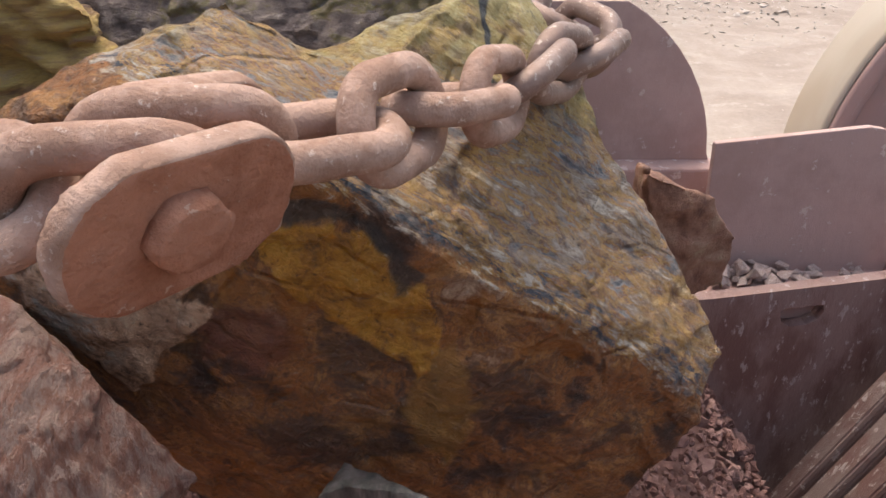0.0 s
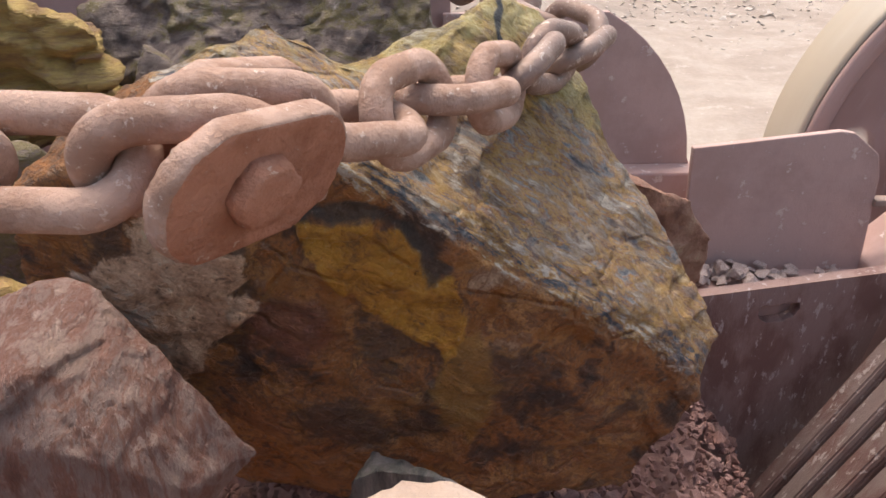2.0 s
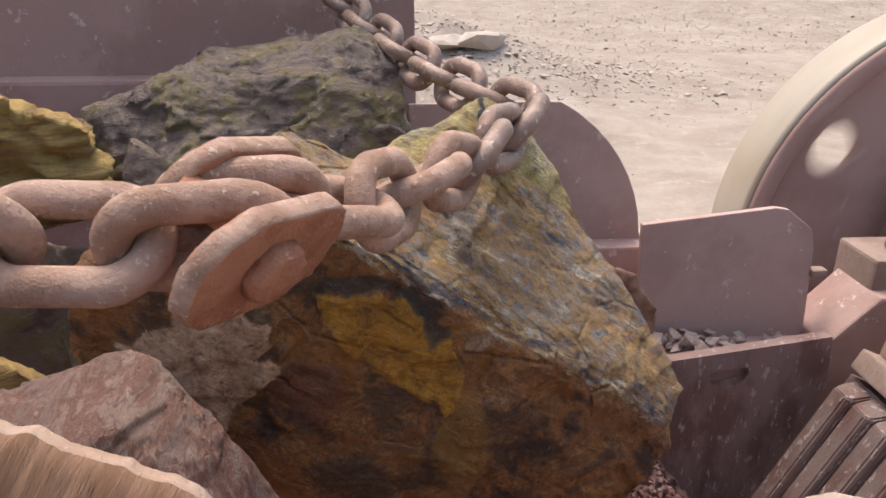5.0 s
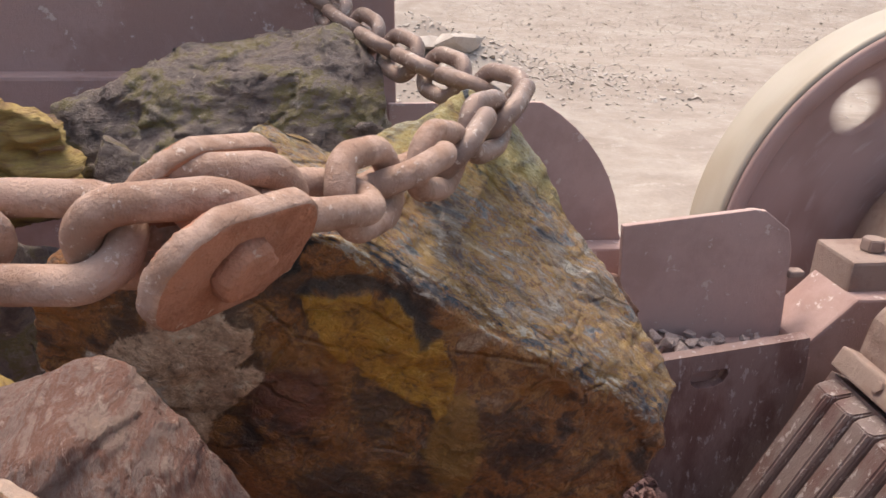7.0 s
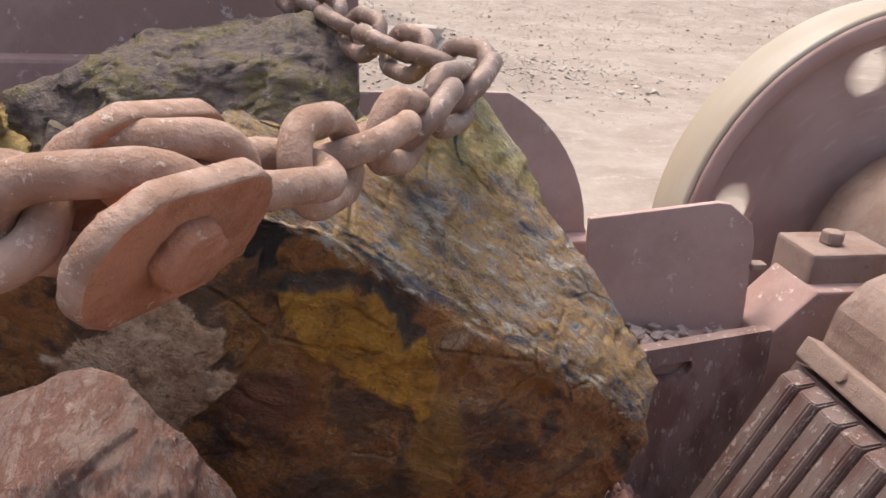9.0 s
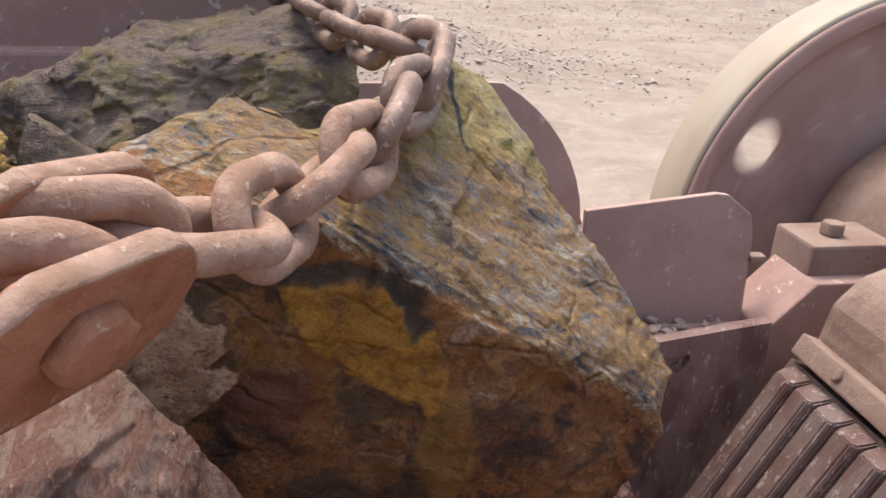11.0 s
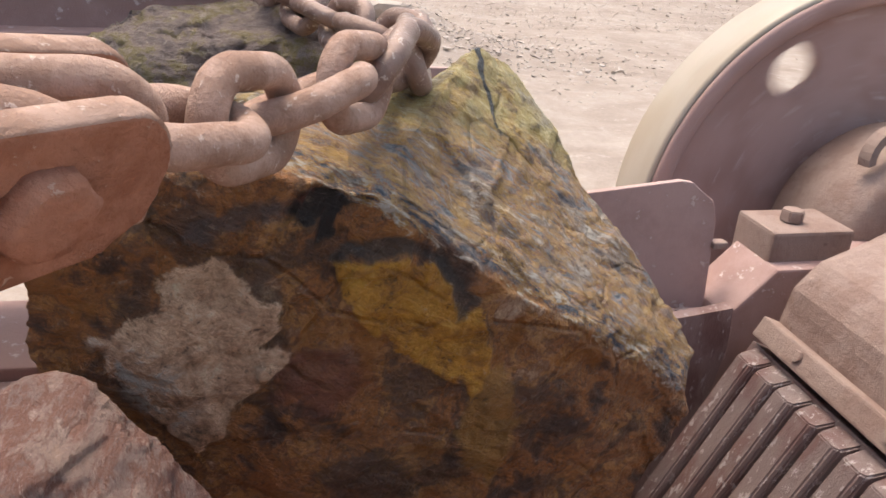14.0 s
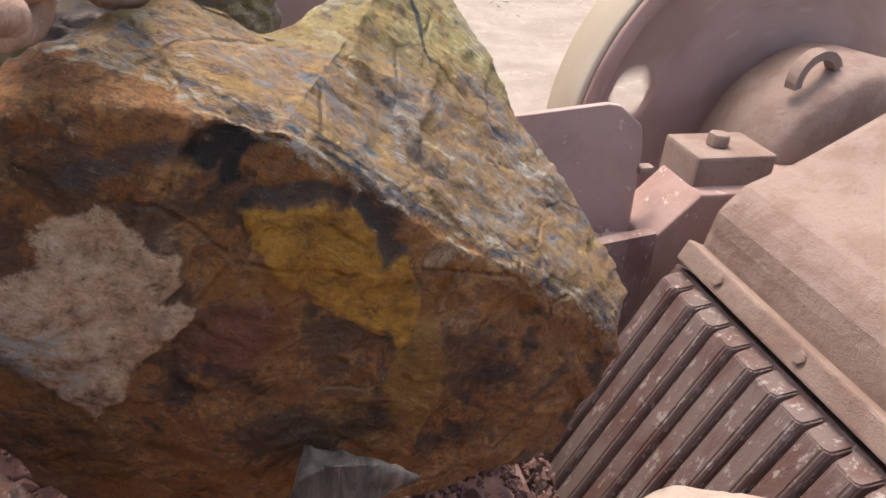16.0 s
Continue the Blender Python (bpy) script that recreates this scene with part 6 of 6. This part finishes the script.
    walk(LINKS[18], [(t, pose(*p)) for t, *p in [
        (0, -0.0714, 0.7978, 2.7269, 13.77, -4, -115.53),
        (0.5, -0.0553, 0.8137, 2.7486, 9.61, -4.75, -116.11),
        (1, -0.0531, 0.812, 2.7569, 7.27, -6.14, -117.77),
        (1.5, -0.0454, 0.8028, 2.754, 10.99, -4.56, -117.54),
        (2, -0.0372, 0.8244, 2.7529, 15.4, -2.17, -116.38),
        (2.5, -0.0314, 0.8168, 2.7372, 19.98, -2, -114.86),
        (3, -0.0231, 0.8076, 2.7592, 16.79, -4.2, -112.82),
        (3.5, -0.0203, 0.7918, 2.7771, 10.44, -7.17, -112.64),
        (4, -0.0136, 0.7663, 2.7723, 11.57, -9.2, -111.26),
        (6.5, -0.0146, 0.7688, 2.7939, 9.52, -8.02, -111.42),
        (7, -0.0223, 0.7975, 2.7824, 10.26, -7.4, -112.96),
        (7.5, -0.0216, 0.8026, 2.7715, 14.56, -6.52, -113.1),
        (8, -0.0317, 0.7906, 2.78, 16.16, -5.79, -112.22),
        (8.5, -0.0371, 0.7749, 2.7938, 13.34, -6.36, -111.86),
        (9, -0.039, 0.7743, 2.8119, 9.94, -6.24, -111.73),
        (11.5, -0.0752, 0.7092, 2.7433, 18.76, -6.13, -109.46),
        (12, -0.0687, 0.7071, 2.7712, 12.62, -7.12, -110.76),
        (12.5, -0.0631, 0.7274, 2.8021, 7.91, -7.36, -111.02),
        (13, -0.0352, 0.7157, 2.7757, 12.98, -7.28, -111.75),
        (13.5, -0.0336, 0.726, 2.8035, 5.34, -7.87, -114.37),
        (14, -0.0385, 0.7312, 2.8431, -0.75, -8.35, -115.03),
        (14.5, -0.0497, 0.748, 2.8497, 1.84, -5.28, -111.34),
        (15, -0.0638, 0.78, 2.8781, -5.45, -5.59, -108.36),
        (15.5, -0.1072, 0.8615, 2.8686, -5.08, -5.76, -105.66),
        (16, -0.1376, 0.8997, 2.8641, -4.27, -7.07, -103.67),
    ]])
    walk(LINKS[19], [(t, pose(*p)) for t, *p in [
        (0, -0.1508, 0.7, 2.7369, 84.95, -4.79, -142.64),
        (0.5, -0.1399, 0.7229, 2.7569, 83.62, -2.51, -149.78),
        (1, -0.1363, 0.7187, 2.7741, 80.38, -9.04, -145.76),
        (1.5, -0.126, 0.7056, 2.768, 81.79, -7.84, -141.89),
        (2, -0.1088, 0.7191, 2.7682, 79.64, -11.48, -132.2),
        (2.5, -0.099, 0.7092, 2.7547, 80.12, -13.54, -129.66),
        (3, -0.0862, 0.6978, 2.7805, 75.93, -14.8, -127.2),
        (3.5, -0.0826, 0.6828, 2.8046, 71.71, -17.39, -127.19),
        (4, -0.0752, 0.6578, 2.8023, 74.99, -17.52, -128.16),
        (6.5, -0.0757, 0.6584, 2.8189, 76.38, -14.27, -126.7),
        (7, -0.0885, 0.6894, 2.8036, 79.73, -11.36, -130.04),
        (7.5, -0.089, 0.6948, 2.7897, 82.96, -9.59, -130.92),
        (8, -0.0966, 0.681, 2.7978, 82.4, -10, -129.1),
        (8.5, -0.1003, 0.6645, 2.8132, 80.41, -10.8, -127.84),
        (9, -0.1025, 0.6638, 2.8295, 79.77, -9.38, -128.07),
        (11.5, -0.1351, 0.5987, 2.7676, 81.61, -15.52, -127.78),
        (12, -0.1279, 0.5949, 2.7939, 80.82, -13.07, -124.97),
        (12.5, -0.1246, 0.6162, 2.8227, 79.81, -10.86, -126.93),
        (13, -0.1006, 0.6074, 2.796, 82.86, -10.69, -130.63),
        (13.5, -0.0995, 0.6165, 2.8226, 80.88, -9.05, -127.69),
        (14, -0.1011, 0.6197, 2.8638, 76.06, -9.98, -123.59),
        (14.5, -0.1157, 0.6387, 2.8605, 78.93, -4.27, -130.89),
        (15, -0.1341, 0.6777, 2.8762, 79.93, 7.33, -140.63),
        (15.5, -0.1577, 0.7435, 2.8811, 74.19, -5.22, -120.65),
        (16, -0.156, 0.7741, 2.8883, 58.99, -14.42, -92.87),
    ]])
    walk(LINKS[20], [(t, pose(*p)) for t, *p in [
        (0, -0.2603, 0.6324, 2.7499, -23.56, -6.7, -153.98),
        (0.5, -0.254, 0.6618, 2.7677, -25.24, -7.03, -153.87),
        (1, -0.2473, 0.6543, 2.7922, -26.51, -7.01, -153.99),
        (1.5, -0.2347, 0.6377, 2.7849, -25.61, -7.07, -154.17),
        (2, -0.21, 0.6443, 2.7889, -25.43, -6.8, -154.67),
        (2.5, -0.1977, 0.633, 2.7775, -23.65, -6.71, -154.7),
        (3, -0.1826, 0.6198, 2.8033, -25.36, -5.42, -154.45),
        (3.5, -0.1791, 0.6065, 2.8286, -26.02, -4.04, -155.46),
        (4, -0.1728, 0.5829, 2.8266, -23.81, -4.15, -156.19),
        (6.5, -0.1728, 0.582, 2.8396, -25.13, -4.06, -156.52),
        (7, -0.1897, 0.6165, 2.8201, -24.54, -3.32, -158.21),
        (7.5, -0.1918, 0.6239, 2.8037, -23.16, -2.77, -159.7),
        (8, -0.1981, 0.6095, 2.8119, -23.39, -2.45, -160.35),
        (8.5, -0.2008, 0.5927, 2.8278, -24.29, -2.17, -160.83),
        (9, -0.2035, 0.5925, 2.8429, -25.73, -2.39, -161.32),
        (11.5, -0.235, 0.5286, 2.7885, -20.44, -3.09, -161.46),
        (12, -0.2257, 0.5224, 2.8123, -22.48, -3.21, -161.47),
        (12.5, -0.2246, 0.5447, 2.8385, -24.6, -3.11, -161.65),
        (13, -0.2042, 0.5395, 2.8109, -22.25, -2.52, -162.66),
        (13.5, -0.201, 0.5475, 2.8354, -24.81, -2.28, -163.66),
        (14, -0.1989, 0.5483, 2.8779, -27.95, -2.51, -163.92),
        (14.5, -0.2205, 0.5718, 2.8685, -28.7, -2.74, -163.96),
        (15, -0.2464, 0.6193, 2.872, -30.69, -3.62, -164.35),
        (15.5, -0.2538, 0.6729, 2.8909, -31.71, -3.47, -166.66),
        (16, -0.2228, 0.6989, 2.9086, -30.83, -3.7, -169.02),
    ]])
    walk(LINKS[21], [(t, pose(*p)) for t, *p in [
        (0, -0.2961, 0.5542, 2.7421, -24.23, -3.34, -160.77),
        (0.5, -0.2933, 0.585, 2.7604, -26.1, -3.72, -160.69),
        (1, -0.2903, 0.5792, 2.7917, -28.03, -3.68, -160.8),
        (1.5, -0.2746, 0.5612, 2.7827, -26.89, -3.74, -160.98),
        (2, -0.2416, 0.5646, 2.7848, -26.56, -3.48, -161.48),
        (2.5, -0.2257, 0.5522, 2.7737, -24.71, -3.45, -161.54),
        (3, -0.2085, 0.5386, 2.7987, -26.73, -2.41, -161.39),
        (3.5, -0.2075, 0.5263, 2.8261, -27.91, -1.32, -162.51),
        (4, -0.2001, 0.5025, 2.8243, -25.57, -1.44, -163.25),
        (6.5, -0.1991, 0.5014, 2.8339, -26.76, -1.42, -163.61),
        (7, -0.2197, 0.5371, 2.8134, -26.25, -0.62, -165.27),
        (7.5, -0.2219, 0.5448, 2.7949, -24.64, -0.05, -166.75),
        (8, -0.2255, 0.5297, 2.802, -24.75, 0.3, -167.39),
        (8.5, -0.2283, 0.5129, 2.8191, -25.8, 0.6, -167.86),
        (9, -0.2318, 0.513, 2.8339, -27.28, 0.44, -168.33),
        (11.5, -0.2627, 0.4489, 2.7789, -21.04, -0.2, -168.44),
        (12, -0.2523, 0.4424, 2.8021, -23.17, -0.31, -168.46),
        (12.5, -0.2541, 0.4656, 2.8287, -25.63, -0.21, -168.63),
        (13, -0.2348, 0.4609, 2.8001, -22.95, 0.42, -169.62),
        (13.5, -0.2323, 0.4691, 2.8248, -25.9, 0.68, -170.61),
        (14, -0.2311, 0.4701, 2.87, -29.64, 0.52, -170.85),
        (14.5, -0.2489, 0.4925, 2.8564, -30.17, 0.35, -170.86),
        (15, -0.275, 0.5402, 2.8583, -32.35, -0.36, -171.17),
        (15.5, -0.2685, 0.5905, 2.8787, -33.91, 0.03, -173.35),
        (16, -0.242, 0.6169, 2.901, -33.49, 0.11, -175.55),
    ]])
    walk(LINKS[22], [(t, pose(*p)) for t, *p in [
        (0, -0.4219, 0.5264, 2.7509, 54.66, -4.41, -174.29),
        (0.5, -0.4189, 0.557, 2.7702, 52.94, -4.89, -174.21),
        (1, -0.416, 0.5515, 2.8013, 50.66, -4.81, -174.32),
        (1.5, -0.4004, 0.5338, 2.7924, 51.55, -4.85, -174.5),
        (2, -0.3676, 0.5384, 2.794, 51.6, -4.61, -175),
        (2.5, -0.3518, 0.5261, 2.7829, 53.36, -4.71, -175.04),
        (3, -0.3346, 0.5121, 2.8062, 50.85, -4.19, -174.82),
        (3.5, -0.3341, 0.5021, 2.8318, 49.69, -3.7, -175.84),
        (4, -0.327, 0.4799, 2.8303, 52.3, -3.84, -176.58),
        (6.5, -0.3262, 0.4796, 2.84, 51.25, -3.96, -176.91),
        (7, -0.3474, 0.519, 2.8176, 51.77, -3.07, -178.58),
        (7.5, -0.3501, 0.5299, 2.7978, 53.39, -2.49, 179.94),
        (8, -0.3538, 0.5163, 2.8041, 53.28, -2.1, 179.29),
        (8.5, -0.3568, 0.5006, 2.8204, 52.32, -1.76, 178.82),
        (9, -0.3604, 0.5017, 2.8355, 51.04, -1.83, 178.33),
        (11.5, -0.3913, 0.4379, 2.7818, 59.03, -2.32, 178.19),
        (12, -0.3809, 0.4315, 2.8051, 56.67, -2.41, 178.17),
        (12.5, -0.3828, 0.455, 2.8315, 54.12, -2.3, 178),
        (13, -0.3636, 0.4526, 2.8014, 56.81, -1.63, 177.01),
        (13.5, -0.3612, 0.463, 2.8256, 53.71, -1.32, 176.01),
        (14, -0.3601, 0.4646, 2.8709, 49.52, -1.37, 175.75),
        (14.5, -0.3778, 0.4871, 2.8576, 49.26, -1.41, 175.73),
        (15, -0.404, 0.5355, 2.8607, 47.03, -1.74, 175.37),
        (15.5, -0.3976, 0.5907, 2.8797, 45.07, -0.9, 173.15),
        (16, -0.371, 0.6221, 2.9011, 45.1, -0.19, 170.92),
    ]])
    walk(LINKS[23], [(t, pose(*p)) for t, *p in [
        (0, -0.5461, 0.5011, 2.7734, -29.92, -15.64, -162.51),
        (0.5, -0.5429, 0.5316, 2.7936, -31.48, -16.03, -162.34),
        (1, -0.5401, 0.5263, 2.8247, -33.6, -15.99, -162.48),
        (1.5, -0.5245, 0.509, 2.8158, -33.16, -16.04, -162.67),
        (2, -0.4921, 0.5146, 2.8169, -33.36, -15.79, -163.16),
        (2.5, -0.4762, 0.5023, 2.8059, -32.05, -15.77, -163.1),
        (3, -0.4591, 0.4873, 2.8275, -34.72, -14.78, -162.47),
        (3.5, -0.4592, 0.4789, 2.8515, -35.78, -13.72, -163.04),
        (4, -0.4523, 0.4583, 2.8502, -33.34, -13.85, -163.76),
        (6.5, -0.4516, 0.4587, 2.86, -34.28, -13.83, -163.99),
        (7, -0.4737, 0.5018, 2.8357, -33.47, -13.03, -165.74),
        (7.5, -0.477, 0.516, 2.8146, -31.81, -12.45, -167.25),
        (8, -0.4809, 0.5038, 2.8201, -31.74, -12.1, -167.94),
        (8.5, -0.4841, 0.4892, 2.8357, -32.36, -11.8, -168.45),
        (9, -0.4878, 0.4915, 2.8511, -33.25, -11.96, -169.02),
        (11.5, -0.5186, 0.4281, 2.7986, -25.85, -12.6, -169.25),
        (12, -0.5081, 0.4217, 2.8222, -27.84, -12.7, -169.28),
        (12.5, -0.51, 0.4457, 2.8483, -29.85, -12.6, -169.46),
        (13, -0.4912, 0.4455, 2.8168, -27.47, -11.97, -170.51),
        (13.5, -0.489, 0.4582, 2.8402, -29.83, -11.7, -171.54),
        (14, -0.4878, 0.4604, 2.8858, -33.18, -11.86, -171.89),
        (14.5, -0.5056, 0.4831, 2.8728, -33.01, -12.01, -172.02),
        (15, -0.5316, 0.5326, 2.877, -34.26, -12.69, -172.67),
        (15.5, -0.5254, 0.5932, 2.8945, -34.86, -12.24, -175.28),
        (16, -0.4987, 0.6302, 2.9149, -33.97, -12.05, -178.06),
    ]])


motions()
